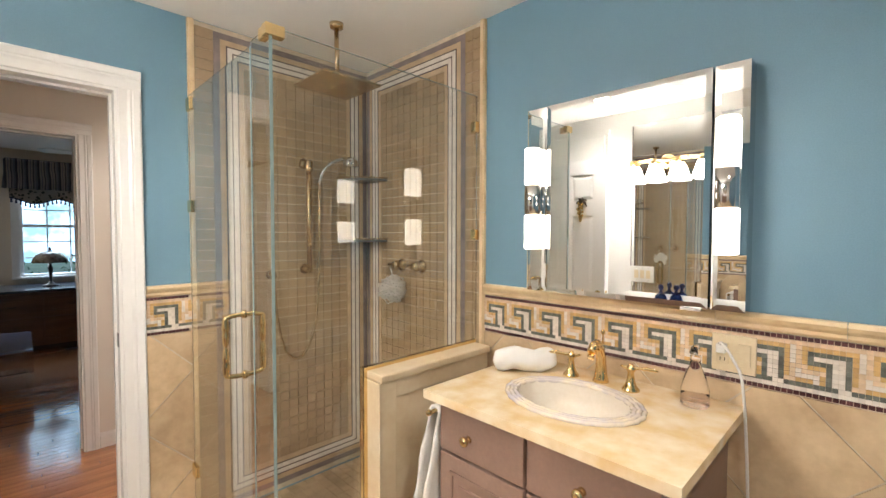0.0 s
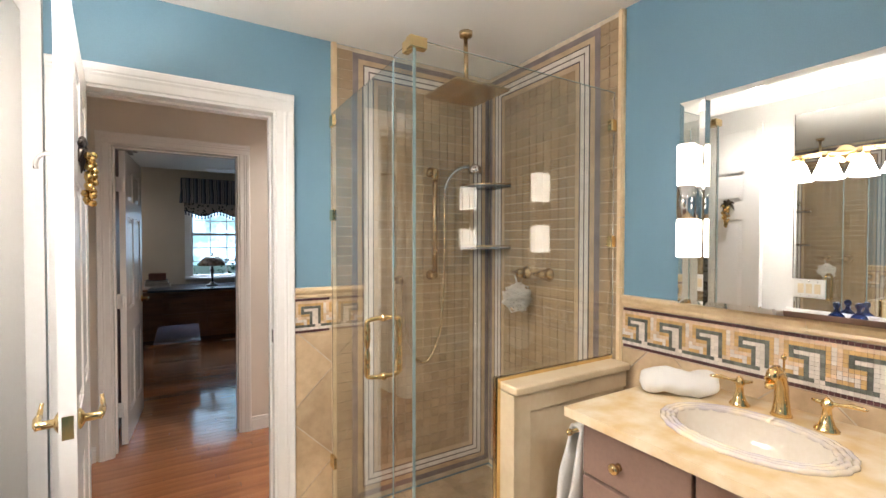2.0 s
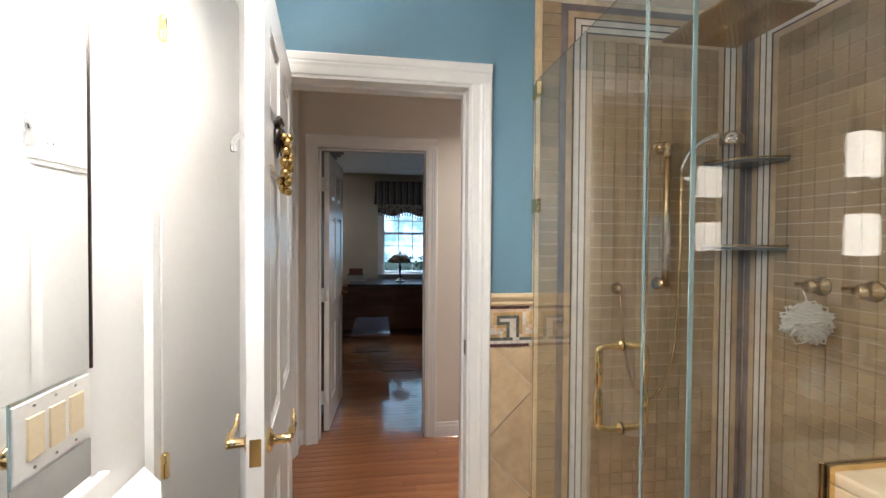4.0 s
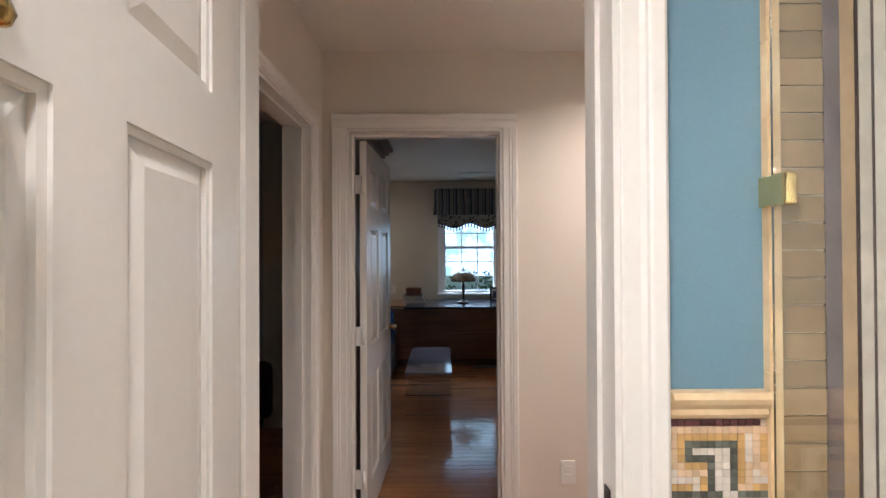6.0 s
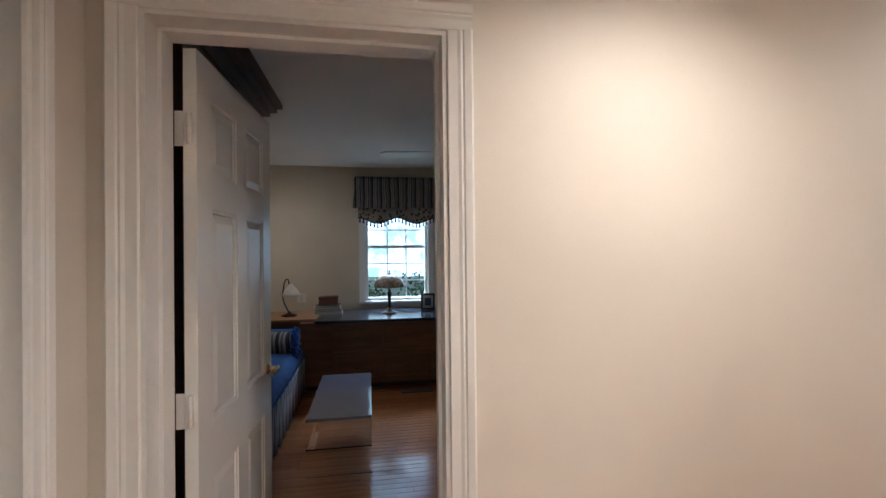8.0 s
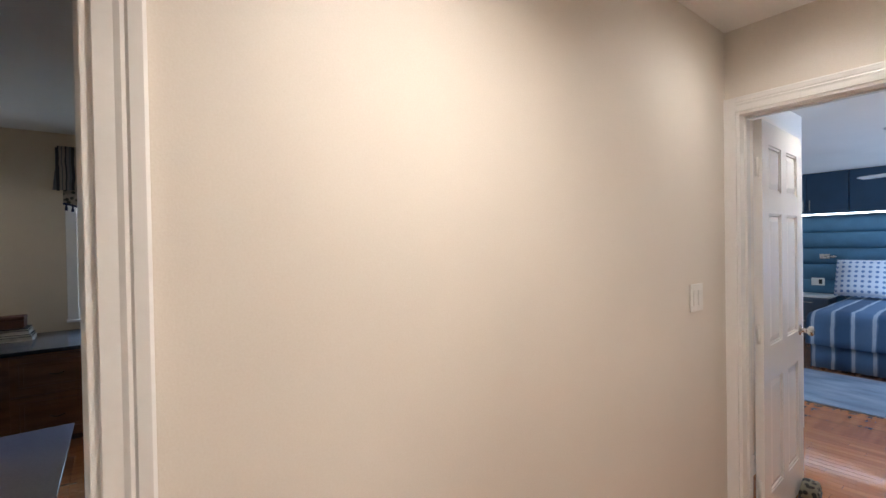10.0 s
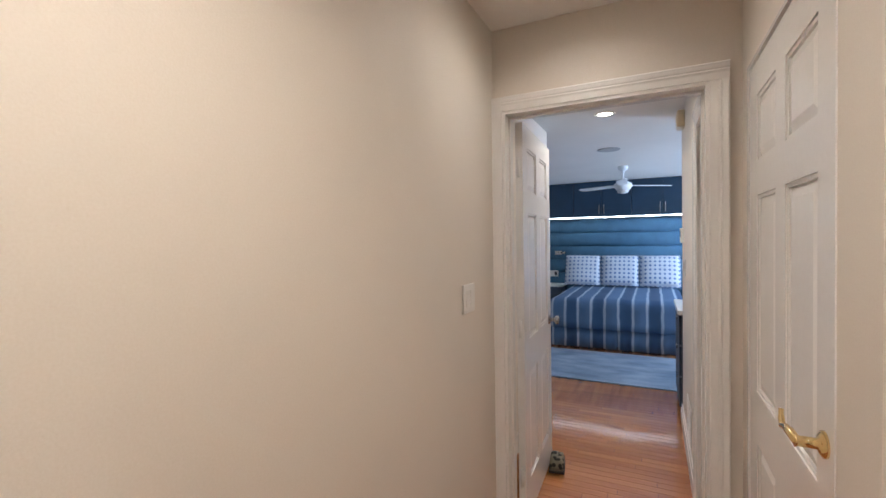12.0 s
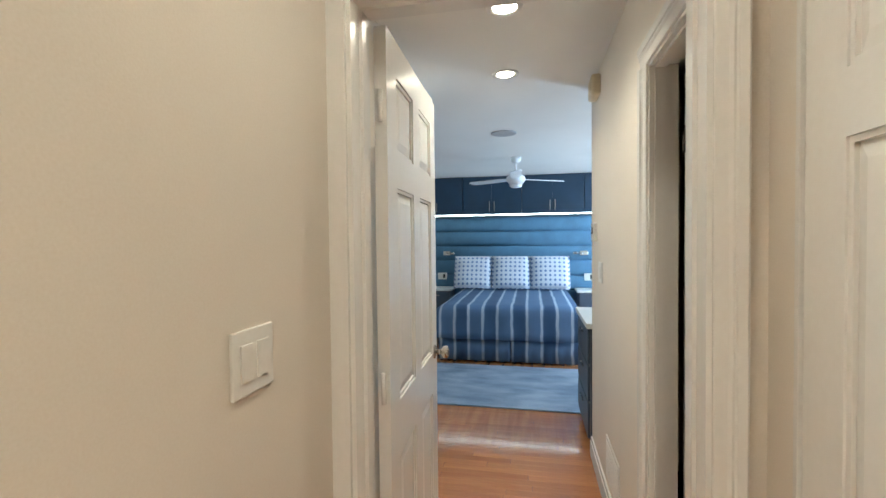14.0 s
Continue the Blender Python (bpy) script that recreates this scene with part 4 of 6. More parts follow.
for z in (1.735, 1.375):
    sh = thing("corner_shelf", "dark glass quarter-round corner shelf in the shower", "shelf", pose(1.764, 2.707, z), "corner shelves in the shower")
    pts = [(0, 0)] + [(-0.21 * math.cos(a), -0.21 * math.sin(a)) for a in (math.pi / 2 * k / 12 for k in range(13))]
    part("shelf_plate", prism(bmesh.new(), pts, 0, 0.012), M("smoked_shelf_glass", (0.10, 0.10, 0.095), 0.15, var=0.1), sh)
    part("rim", T([(p[0], p[1], 0.018) for p in pts[1:]], 0.004, 6), ANTIQUE, sh)
for y in (2.36, 2.19):
    vt = thing("shower_valve", "round antique brass shower valve handle on the tile", "valve", pose(1.765, y, 1.245), "shower valves")
    part("escutcheon", L([(0.036, 0), (0.034, -0.006), (0.016, -0.012), (0.014, -0.03)], (0, 0, 0), "x"), ANTIQUE, vt)
    part("handle_body", L([(0.020, -0.03), (0.026, -0.04), (0.022, -0.062), (0.008, -0.068)], (0, 0, 0), "x"), ANTIQUE, vt)
    part("lever", T([(-0.05, 0, 0), (-0.055, 0.03, 0.006), (-0.056, 0.055, 0.004)], [0.008, 0.006, 0.007]), ANTIQUE, vt)
pf = thing("bath_puff", "white mesh bath puff hanging from the valve", "bath puff", pose(1.675, 2.335, 1.115))
bm = bmesh.new()
for k in range(260):
    a, c = random.uniform(0, 6.283), random.uniform(-1, 1)
    d = Vector((math.sqrt(1 - c * c) * math.cos(a), math.sqrt(1 - c * c) * math.sin(a), c))
    e = d.cross(Vector((random.random(), random.random(), 1))).normalized() * 0.024
    r = random.uniform(0.050, 0.088)
    tube(bm, [d * r * 0.4, d * r * 0.8 + e, d * r, d * r * 0.75 - e, d * r * 0.35], 0.0032, 4)
part("mesh_ruffle", bm, COTTON, pf)
part("cord", T([(0, 0, 0.04), (0.005, 0.01, 0.09), (0.002, 0.02, 0.115)], 0.0025, 6), COTTON, pf)

# ---- bathroom: vanity ----
van = thing("vanity_cabinet", "taupe painted vanity cabinet with drawers and panel doors", "vanity", pose(0, 0, 0.0))
for q in ((1.225, 1.765, 0.745, 0.765), (1.225, 1.765, 1.455, 1.475), (1.745, 1.765, 0.7655, 1.4545), (1.225, 1.243, 0.7655, 1.4545)):
    part("panel", B(*q, 0.003, 0.866), TAUPE, van)
part("bottom", B(1.2435, 1.7445, 0.7655, 1.4545, 0.05, 0.07), TAUPE, van)


def drawer_front(parent, name, y0, y1, z0, z1, knob_at):
    d = part(name, B(1.205, 1.224, y0, y1, z0, z1, 0.003), TAUPE, parent)
    if z1 - z0 > 0.25:
        bm = bmesh.new()
        for q in ((y0 + 0.05, y1 - 0.05, z1 - 0.062, z1 - 0.05), (y0 + 0.05, y1 - 0.05, z0 + 0.05, z0 + 0.062), (y0 + 0.05, y0 + 0.062, z0 + 0.05, z1 - 0.05), (y1 - 0.062, y1 - 0.05, z0 + 0.05, z1 - 0.05)):
            box(bm, 1.199, 1.206, *q)
        box(bm, 1.197, 1.206, y0 + 0.085, y1 - 0.085, z0 + 0.085, z1 - 0.085, 0.004)
        part("raised_panel", bm, TAUPE, d)
    part("knob", L([(0.012, 0), (0.006, -0.005), (0.006, -0.014), (0.016, -0.020), (0.015, -0.029), (0.006, -0.034)], (1.205, *knob_at), "x", 18), GOLD, d, "round brass knob")


drawer_front(van, "drawer", 1.125, 1.465, 0.695, 0.855, (1.335, 0.765))
drawer_front(van, "drawer", 0.755, 1.115, 0.695, 0.855, (0.945, 0.765))
drawer_front(van, "cabinet_door", 1.125, 1.465, 0.09, 0.685, (1.15, 0.60))
drawer_front(van, "cabinet_door", 0.755, 1.115, 0.09, 0.685, (1.09, 0.60))
part("toe_board", B(1.235, 1.245, 0.75, 1.47, 0.003, 0.08), DARKBAND, van)

top = thing("marble_countertop", "yellow marble countertop with brown mottling on the vanity", "countertop", kind="")
SX, SY, RX, RY = 1.436, 1.105, 0.150, 0.205
bm = bmesh.new()
N = 48
outer = [(1.160, 0.700), (1.767, 0.700), (1.767, 1.502), (1.160, 1.502)]


def rect_point(a):
    dx, dy = math.cos(a), math.sin(a)
    s = min(((1.767 if dx > 0 else 1.160) - SX) / dx if abs(dx) > 1e-6 else 9, ((1.502 if dy > 0 else 0.700) - SY) / dy if abs(dy) > 1e-6 else 9)
    return SX + dx * s, SY + dy * s


angs = sorted([2 * math.pi * k / N for k in range(N)] + [math.atan2(y - SY, x - SX) % (2 * math.pi) for x, y in outer])
for z, up in ((0.897, True), (0.868, False)):
    i = [bm.verts.new((SX + RX * math.cos(a), SY + RY * math.sin(a), z)) for a in angs]
    o = [bm.verts.new((*rect_point(a), z)) for a in angs]
    for k in range(len(angs)):
        j = (k + 1) % len(angs)
        bm.faces.new((i[k], o[k], o[j], i[j]) if up else (i[j], o[j], o[k], i[k]))
    if up:
        ui, uo = i, o
    else:
        for k in range(len(angs)):
            j = (k + 1) % len(angs)
            bm.faces.new((uo[k], o[k], o[j], uo[j]))
            bm.faces.new((ui[j], i[j], i[k], ui[k]))
part("slab", bm, MARBLE, top)

sink = thing("sink_basin", "ivory oval drop-in sink with a painted scalloped rim", "sink", pose(SX, SY, 0))
k = RX / RY
bm = bmesh.new()
prof = [(0.030, 0.770), (0.10, 0.778), (0.155, 0.815), (0.178, 0.86), (0.184, 0.902)]
inner = [(r, z) for r, z in prof]
rings = []
for r, z in inner:
    rings.append([bm.verts.new((r * math.cos(a) * k, r * math.sin(a), z)) for a in (2 * math.pi * q / 48 for q in range(48))])
for a, b in zip(rings, rings[1:]):
    for q in range(48):
        bm.faces.new((a[q], a[(q + 1) % 48], b[(q + 1) % 48], b[q])).smooth = True
bm.faces.new(rings[0])
part("bowl", bm, PORC, sink)
bm = bmesh.new()
for q, (r, h) in enumerate(((0.190, 0.0075), (0.203, 0.0085), (0.218, 0.0075))):
    pts = [((r + 0.002 * math.sin(a * 24)) * math.cos(a) * (k if q == 0 else (r * k + 0.006) / r), (r + 0.002 * math.sin(a * 24)) * math.sin(a), 0.9015) for a in (2 * math.pi * i / 96 for i in range(97))]
    tube(bm, pts, h, 8)
part("rim", bm, PORCRIM, sink, "painted grey and gold scalloped rim")
part("drain", L([(0.024, 0.771), (0.024, 0.775), (0.012, 0.777)]), GOLD, sink, "brass drain")


def tap_handle(y, turn):
    t = thing("tap_handle", "polished brass lever tap handle on the marble top", "tap", pose(1.655, y, 0.897, 0, 0, turn), "basin taps")
    part("base", L([(0.029, 0), (0.029, 0.004), (0.019, 0.016), (0.012, 0.040), (0.010, 0.062), (0.015, 0.068), (0.015, 0.078), (0.009, 0.086), (0.004, 0.092)]), GOLD, t)
    part("lever", T([(0, -0.034, 0.080), (0, -0.020, 0.077), (0, 0, 0.076), (0, 0.03, 0.078), (0, 0.05, 0.081), (0, 0.075, 0.079), (0, 0.083, 0.079)], [0.003, 0.006, 0.007, 0.0045, 0.007, 0.005, 0.002]), GOLD, t)


tap_handle(1.225, 20)
tap_handle(1.005, 190)
sp = thing("faucet_spout", "polished brass faucet spout on the marble top", "faucet", pose(1.672, 1.118, 0.897))
part("body", T([(0, 0, 0), (0, 0, 0.012), (0, 0, 0.05), (-0.003, 0, 0.09), (-0.014, 0, 0.122), (-0.035, 0, 0.140), (-0.06, 0, 0.136), (-0.078, 0, 0.118)], [0.029, 0.024, 0.019, 0.018, 0.018, 0.017, 0.016, 0.014], 18), GOLD, sp)
part("aerator", L([(0.011, 0.096), (0.012, 0.112)], (-0.080, 0, 0), seg=16), GOLD, sp)
part("lift_knob", L([(0.003, 0.13), (0.003, 0.165), (0.007, 0.170), (0.007, 0.178), (0.002, 0.183)], (0.012, 0, 0), seg=12), GOLD, sp)

soap = thing("soap_bottle", "clear plastic pump soap bottle on the vanity top", "soap bottle", pose(1.668, 0.815, 0.897))
part("bottle", L([(0.036, 0.0), (0.040, 0.006), (0.039, 0.05), (0.028, 0.095), (0.015, 0.125), (0.013, 0.14)]), CLEARP, soap)
part("soap", L([(0.035, 0.003), (0.037, 0.006), (0.0365, 0.032)]), clear("pink_soap", (0.92, 0.84, 0.84), 0.0, 1.08), soap, "pinkish liquid soap")
part("collar", L([(0.015, 0.14), (0.015, 0.155), (0.006, 0.158), (0.006, 0.175)]), CLEARP, soap)
part("pump_head", T([(0.008, 0, 0.178), (-0.01, 0, 0.18), (-0.042, 0.0, 0.172)], [0.010, 0.010, 0.006]), CLEARP, soap)

tw = thing("rolled_towel", "white rolled hand towel on the vanity top", "towel", pose(1.585, 1.385, 0.895, 0, 0, 46))
bm = bmesh.new()
NS, NR = 26, 22
grid = []
for i in range(NS + 1):
    u = i / NS - 0.5
    end = (1 - abs(2 * u) ** 7) ** 0.35 if abs(u) < 0.5 else 0.02
    grid.append([])
    for j in range(NR):
        a = 2 * math.pi * j / NR
        r = 1 + 0.14 * noise.noise((u * 7, math.cos(a) * 1.3, math.sin(a) * 1.3)) + 0.03 * noise.noise((u * 20, a * 3, 1))
        w = max(0.12, end)
        grid[-1].append(bm.verts.new((0.058 * r * w * math.cos(a), u * 0.245, max(0.003, 0.044 + 0.042 * r * w * math.sin(a) + 0.006 * math.sin(u * 9)))))
for i in range(NS):
    for j in range(NR):
        bm.faces.new((grid[i][j], grid[i][(j + 1) % NR], grid[i + 1][(j + 1) % NR], grid[i + 1][j])).smooth = True
bm.faces.new(grid[0][::-1])
bm.faces.new(grid[-1])
part("roll", bm, COTTON, tw)

bar = thing("towel_bar", "small brass towel bar on the vanity side", "towel bar", pose(0, 0, 0))
part("bar", T([(1.21, 1.515, 0.80), (1.62, 1.515, 0.80)], 0.007), GOLD, bar)
part("finial", L([(0.007, 0), (0.012, -0.008), (0.010, -0.018), (0.003, -0.024)], (1.21, 1.515, 0.80), "x", 14), GOLD, bar)
for x in (1.26, 1.57):
    part("post", T([(x, 1.476, 0.80), (x, 1.515, 0.80)], 0.006), GOLD, bar)
ht = thing("hanging_towel", "white towel hanging over the brass bar", "towel", pose(0, 0, 0))
bm = bmesh.new()
cols = []
for i in range(17):
    x = 1.225 + i * 0.018
    col = []
    for y, z in [(1.540 + 0.006 * math.sin(i * 1.1 + k), 0.40 + 0.4 * k / 12) for k in range(13)] + [(1.533, 0.811), (1.515, 0.814), (1.500, 0.811)] + [(1.492 + 0.003 * math.sin(i * 0.9 + k), 0.80 - 0.33 * k / 10) for k in range(11)]:
        col.append(bm.verts.new((x + 0.26 * (0.8 - z) * (8 - i) / 8 * -1, y, z)))
    cols.append(col)
for a, b in zip(cols, cols[1:]):
    for q in range(len(a) - 1):
        bm.faces.new((a[q], a[q + 1], b[q + 1], b[q])).smooth = True
ob = part("cloth", bm, COTTON, ht)
sol = ob.modifiers.new("thickness", "SOLIDIFY")
sol.thickness, sol.offset = 0.009, 0

out = thing("wall_outlet", "almond outlet and rocker switch plate on the mosaic border", "outlet", pose(1.768, 0.735, 1.055))
part("plate", B(-0.012, 0, -0.058, 0.058, -0.058, 0.058, 0.003), PLASTIC, out)
part("rocker", B(-0.017, -0.012, -0.045, -0.012, -0.033, 0.033, 0.001), PLASTIC, out)
part("receptacle", B(-0.015, -0.012, 0.012, 0.045, -0.033, 0.033, 0.001), PLASTIC, out)
for y in (0.022, 0.034):
    part("slot", B(-0.0165, -0.0148, y - 0.001, y + 0.001, -0.024, -0.014), BLACK, out)
cord = thing("charger_cord", "white charger plug with a hanging cord", "cord", pose(1.748, 0.762, 1.072))
part("plug", B(-0.028, 0.0, -0.013, 0.013, -0.013, 0.016, 0.004), WPLASTIC, cord)
part("cable", T(arc((-0.024, 0, 0.012), (-0.055, -0.004, 0.05), (-0.052, -0.055, -0.05), 10) + arc((-0.050, -0.062, -0.08), (-0.040, -0.088, -0.3), (-0.020, -0.088, -1.06), 14), 0.0042, 8), WPLASTIC, cord)

# ---- bathroom: mirror cabinet and sconces ----
mc = thing("mirror_cabinet", "large frameless mirror cabinet with narrow side mirrors", "mirror", pose(0, 0, 0))


def mirror_panel(y0, y1, x, z0=1.193, z1=1.930):
    d = part("mirror_door", B(x, 1.7765, y0, y1, z0, z1), CHROME, mc)
    bm, bev = bmesh.new(), 0.018
    o = [bm.verts.new((x - 0.0005, y, z)) for y, z in ((y0, z0), (y1, z0), (y1, z1), (y0, z1))]
    i = [bm.verts.new((x - 0.0035, y, z)) for y, z in ((y0 + bev, z0 + bev), (y1 - bev, z0 + bev), (y1 - bev, z1 - bev), (y0 + bev, z1 - bev))]
    bm.faces.new(i)
    for q in range(4):
        bm.faces.new((o[q], o[(q + 1) % 4], i[(q + 1) % 4], i[q]))
    part("bevelled_mirror", bm, MIRROR, d)


mirror_panel(0.794, 1.366, 1.700)
mirror_panel(1.369, 1.460, 1.704)
mirror_panel(0.698, 0.788, 1.704)
part("catch", B(1.690, 1.7765, 0.81, 0.87, 1.184, 1.1925, 0.001), CHROME, mc)
for y in (1.412, 0.744):
    sc = thing("wall_sconce", "chrome sconce with two lit opal glass cylinders", "sconce", pose(1.668, y, 1.56), "mirror sconces")
    part("backplate", B(0.018, 0.0325, -0.025, 0.025, -0.045, 0.045, 0.002), CHROME, sc)
    part("sleeve", L([(0.029, -0.060), (0.032, -0.058), (0.032, 0.058), (0.029, 0.060)], seg=28), CHROME, sc)
    for z0, z1 in ((0.061, 0.205), (-0.195, -0.061)):
        part("shade", L([(0.028, z0), (0.031, z0 + 0.004), (0.031, z1 - 0.004), (0.028, z1)], seg=28), SHADEG, sc, "lit white opal glass shade")
    part("arm", B(0.0, 0.0175, -0.010, 0.010, -0.010, 0.010), CHROME, sc)

# ---- bathroom: second vanity against the white wall ----
vm = thing("vanity_wall_mirror", "large frameless wall mirror above the second vanity", "mirror", pose(0, 0, 0))
part("mirror_sheet", B(-0.3995, -0.394, 0.30, 1.865, 1.165, 2.30), MIRROR, vm)
part("mirror_sheet", B(-0.3995, -0.394, 0.30, 1.683, 0.957, 1.1645), MIRROR, vm)
part("mirror_sheet", B(-0.3995, -0.394, 1.684, 1.865, 0.957, 1.036), MIRROR, vm)
part("edge_strip", B(-0.3995, -0.392, 1.8655, 1.870, 1.165, 2.30), BRONZE, vm)
part("glass_edge", B(-0.3995, -0.393, 1.6832, 1.6865, 1.038, 1.1645), EDGE, vm, "green cut glass edge")
bow = thing("bow_front_counter", "glossy white bow-front counter of the second vanity", "countertop", pose(0, 0, 0))
pts = [(-0.395, 0.25)] + [(-0.395 + 0.235 * math.sin(math.pi * q / 24) ** 0.6, 0.25 + 1.80 * q / 24) for q in range(1, 24)] + [(-0.395, 2.05)]
part("slab", prism(bmesh.new(), pts, 0.850, 0.885), WHITE, bow)
part("backsplash", B(-0.3995, -0.380, 0.30, 1.90, 0.8855, 0.956, 0.003), WHITE, bow)
bc = thing("bow_front_cabinet", "white bow-front vanity cabinet under the counter", "vanity", pose(0, 0, 0))
pts2 = [(-0.395, 0.29)] + [(-0.397 + 0.205 * math.sin(math.pi * q / 24) ** 0.6, 0.29 + 1.72 * q / 24) for q in range(1, 24)] + [(-0.395, 2.01)]
part("body", prism(bmesh.new(), pts2, 0.002, 0.848), TAUPE, bc)
lc = thing("linen_cabinet", "tall plain white linen cabinet door with brass hinges", "cabinet", pose(0, 0, 0))
part("stile", B(-0.3995, -0.380, 2.062, 2.095, 0.002, 2.30), WHITE, lc)
part("side_panel", B(-0.3995, -0.322, 2.692, 2.7185, 0.002, 2.40), WHITE, lc)
ld = part("cabinet_door", B(-0.3995, -0.378, 2.100, 2.690, 0.05, 2.26, 0.002), WHITE, lc)
for z in (0.62, 0.86, 1.9):
    part("hinge", L([(0.0075, -0.03), (0.0095, -0.026), (0.0095, 0.026), (0.0075, 0.03)], (-0.372, 2.098, z), "z", 12), GOLD, ld, "brass hinge")
sp3 = thing("switch_plate", "white three-gang switch plate with almond rockers", "light switch", pose(-0.3995, 1.775, 1.100))
part("plate", B(0, 0.008, -0.085, 0.085, -0.058, 0.058, 0.002), WPLASTIC, sp3)
for q in (-1, 0, 1):
    part("rocker", B(0.008, 0.012, q * 0.046 - 0.0165, q * 0.046 + 0.0165, -0.033, 0.033, 0.001), PLASTIC, sp3)
    for z in (-0.048, 0.048):
        part("screw", L([(0.003, 0.008), (0.002, 0.0095)], (0, q * 0.046, z), "x", 8), NICKEL, sp3)
vl = thing("bell_vanity_light", "brass vanity light with four lit white bell shades", "wall lamp", pose(-0.394, 1.60, 1.99))
part("backplate", L([(0.055, 0), (0.055, 0.008), (0.035, 0.02), (0.02, 0.03)], (0, 0, 0), "x"), GOLD, vl)
part("arm_bar", T([(0.045, -0.27, 0.01), (0.045, -0.1, 0.02), (0.045, 0, 0.0), (0.045, 0.1, 0.02), (0.045, 0.27, 0.01)], 0.008), GOLD, vl)
for y in (-0.25, -0.085, 0.085, 0.25):
    s = part("socket", L([(0.012, 0.02), (0.020, 0.0), (0.022, -0.03)], (0.055, y, 0), seg=16), GOLD, vl)
    part("bell_shade", L([(0.068, -0.15), (0.062, -0.135), (0.045, -0.09), (0.034, -0.055), (0.026, -0.031)], (0.055, y, 0), seg=22), BELLG, s, "lit white glass bell shade")
for q, (x, y, h) in enumerate(((-0.30, 1.60, 0.17), (-0.33, 1.50, 0.14))):
    bt = thing("perfume_bottle", "cobalt blue glass bottle with a round stopper", "bottle", pose(x, y, 0.885), "blue bottles on the counter")
    part("body", L([(0.025, 0), (0.040, 0.012), (0.045, 0.04), (0.038, 0.07), (0.015, 0.09), (0.012, 0.10), (0.018, 0.105)]), COBALT, bt)
    part("stopper", L([(0.008, 0.105), (0.010, 0.112), (0.019, 0.125), (0.020, 0.14), (0.010, 0.155)]), COBALT, bt)

# ---- ceiling fittings ----


def downlight(x, y, z, label="lit recessed ceiling downlight with a white trim", lit=True):
    t = thing("recessed_downlight", label, "ceiling light", pose(x, y, z), "recessed downlights")
    bm = bmesh.new()
    rings = [[bm.verts.new((r * math.cos(a), r * math.sin(a), h)) for a in (2 * math.pi * q / 28 for q in range(28))] for r, h in ((0.078, -0.001), (0.076, -0.007), (0.055, -0.007), (0.050, -0.001))]
    for a, b in zip(rings, rings[1:]):
        for q in range(28):
            bm.faces.new((a[q], a[(q + 1) % 28], b[(q + 1) % 28], b[q])).smooth = True
    part("trim_ring", bm, WPLASTIC, t)
    part("lens", L([(0.050, -0.003), (0.050, -0.0008)]), LENS if lit else WPLASTIC, t)


# the fitting at (2.36, 3.60) is invented to match the hall fill lamp
for x, y, z in ((0.09, 1.91, H), (0.55, 0.1, H), (1.08, 3.42, H), (2.36, 3.60, H), (3.62, 3.64, HB), (4.36, 3.68, HB), (-0.83, 7.45, HO)):
    downlight(x, y, z)
for x, y, z in ((0.10, 1.34, H), (5.80, 3.78, HB)):
    t = thing("ceiling_speaker", "round flush ceiling speaker grille", "speaker", pose(x, y, z))
    part("grille", L([(0.105, -0.008), (0.115, -0.006), (0.118, -0.0005)], seg=32), M("speaker_mesh", (0.42, 0.42, 0.42), 0.7, var=0.1, scale=40), t)

# ---- hall things ----


def wall_switch(m, gangs=1, label="white decorator light switch on the wall"):
    t = thing("light_switch", label, "light switch", m)
    w = 0.035 + 0.023 * (gangs - 1)
    part("plate", B(-w, w, -0.007, 0, -0.058, 0.058, 0.002), WPLASTIC, t)
    for q in range(gangs):
        c = (q - (gangs - 1) / 2) * 0.046
        part("rocker", B(c - 0.0165, c + 0.0165, -0.0105, -0.007, -0.033, 0.033, 0.001), WPLASTIC, t)
    return t


wall_switch(pose(2.475, 4.033, 1.215), 2)
t = thing("wall_outlet", "white duplex outlet low on the hall wall", "outlet", pose(0.79, 4.033, 0.37))
part("plate", B(-0.035, 0.035, -0.006, 0, -0.058, 0.058, 0.002), WPLASTIC, t)
for z in (-0.02, 0.02):
    part("receptacle", B(-0.016, 0.016, -0.009, -0.006, z - 0.014, z + 0.014, 0.001), WPLASTIC, t)

# ---- office ----
def sash_window(name, label, x0, x1, z0, z1, y, cols, rows, split=True, depth=0.12):
    t = thing(name, label, "window", kind="structure")
    f = 0.035
    for q in ((x0, x1, z0, z0 + f), (x0, x1, z1 - f, z1), (x0, x0 + f, z0 + f, z1 - f), (x1 - f, x1, z0 + f, z1 - f)):
        part("window_frame", B(q[0], q[1], y + 0.03, y + depth, q[2], q[3], 0.002), WHITE, t)
    a, b, c, d = x0 + f, x1 - f, z0 + f, z1 - f
    if split:
        part("meeting_rail", B(a, b, y + 0.05, y + 0.09, (c + d) / 2 - 0.02, (c + d) / 2 + 0.02), WHITE, t)
    for i in range(1, cols):
        x = a + (b - a) * i / cols
        part("muntin", B(x - 0.008, x + 0.008, y + 0.06, y + 0.082, c, d), WHITE, t)
    for j in range(1, rows):
        z = c + (d - c) * j / rows
        if not (split and j * 2 == rows):
            part("muntin", B(a, b, y + 0.061, y + 0.081, z - 0.008, z + 0.008), WHITE, t)
    for i in range(cols):
        for j in range(rows):
            u, z, du, dz = a + (b - a) * i / cols, c + (d - c) * j / rows, (b - a) / cols, (d - c) / rows
            no_shadow(part("pane", B(u + 0.006, u + du - 0.006, y + 0.069, y + 0.073, z + 0.006, z + dz - 0.006), PANE, t))
    return t


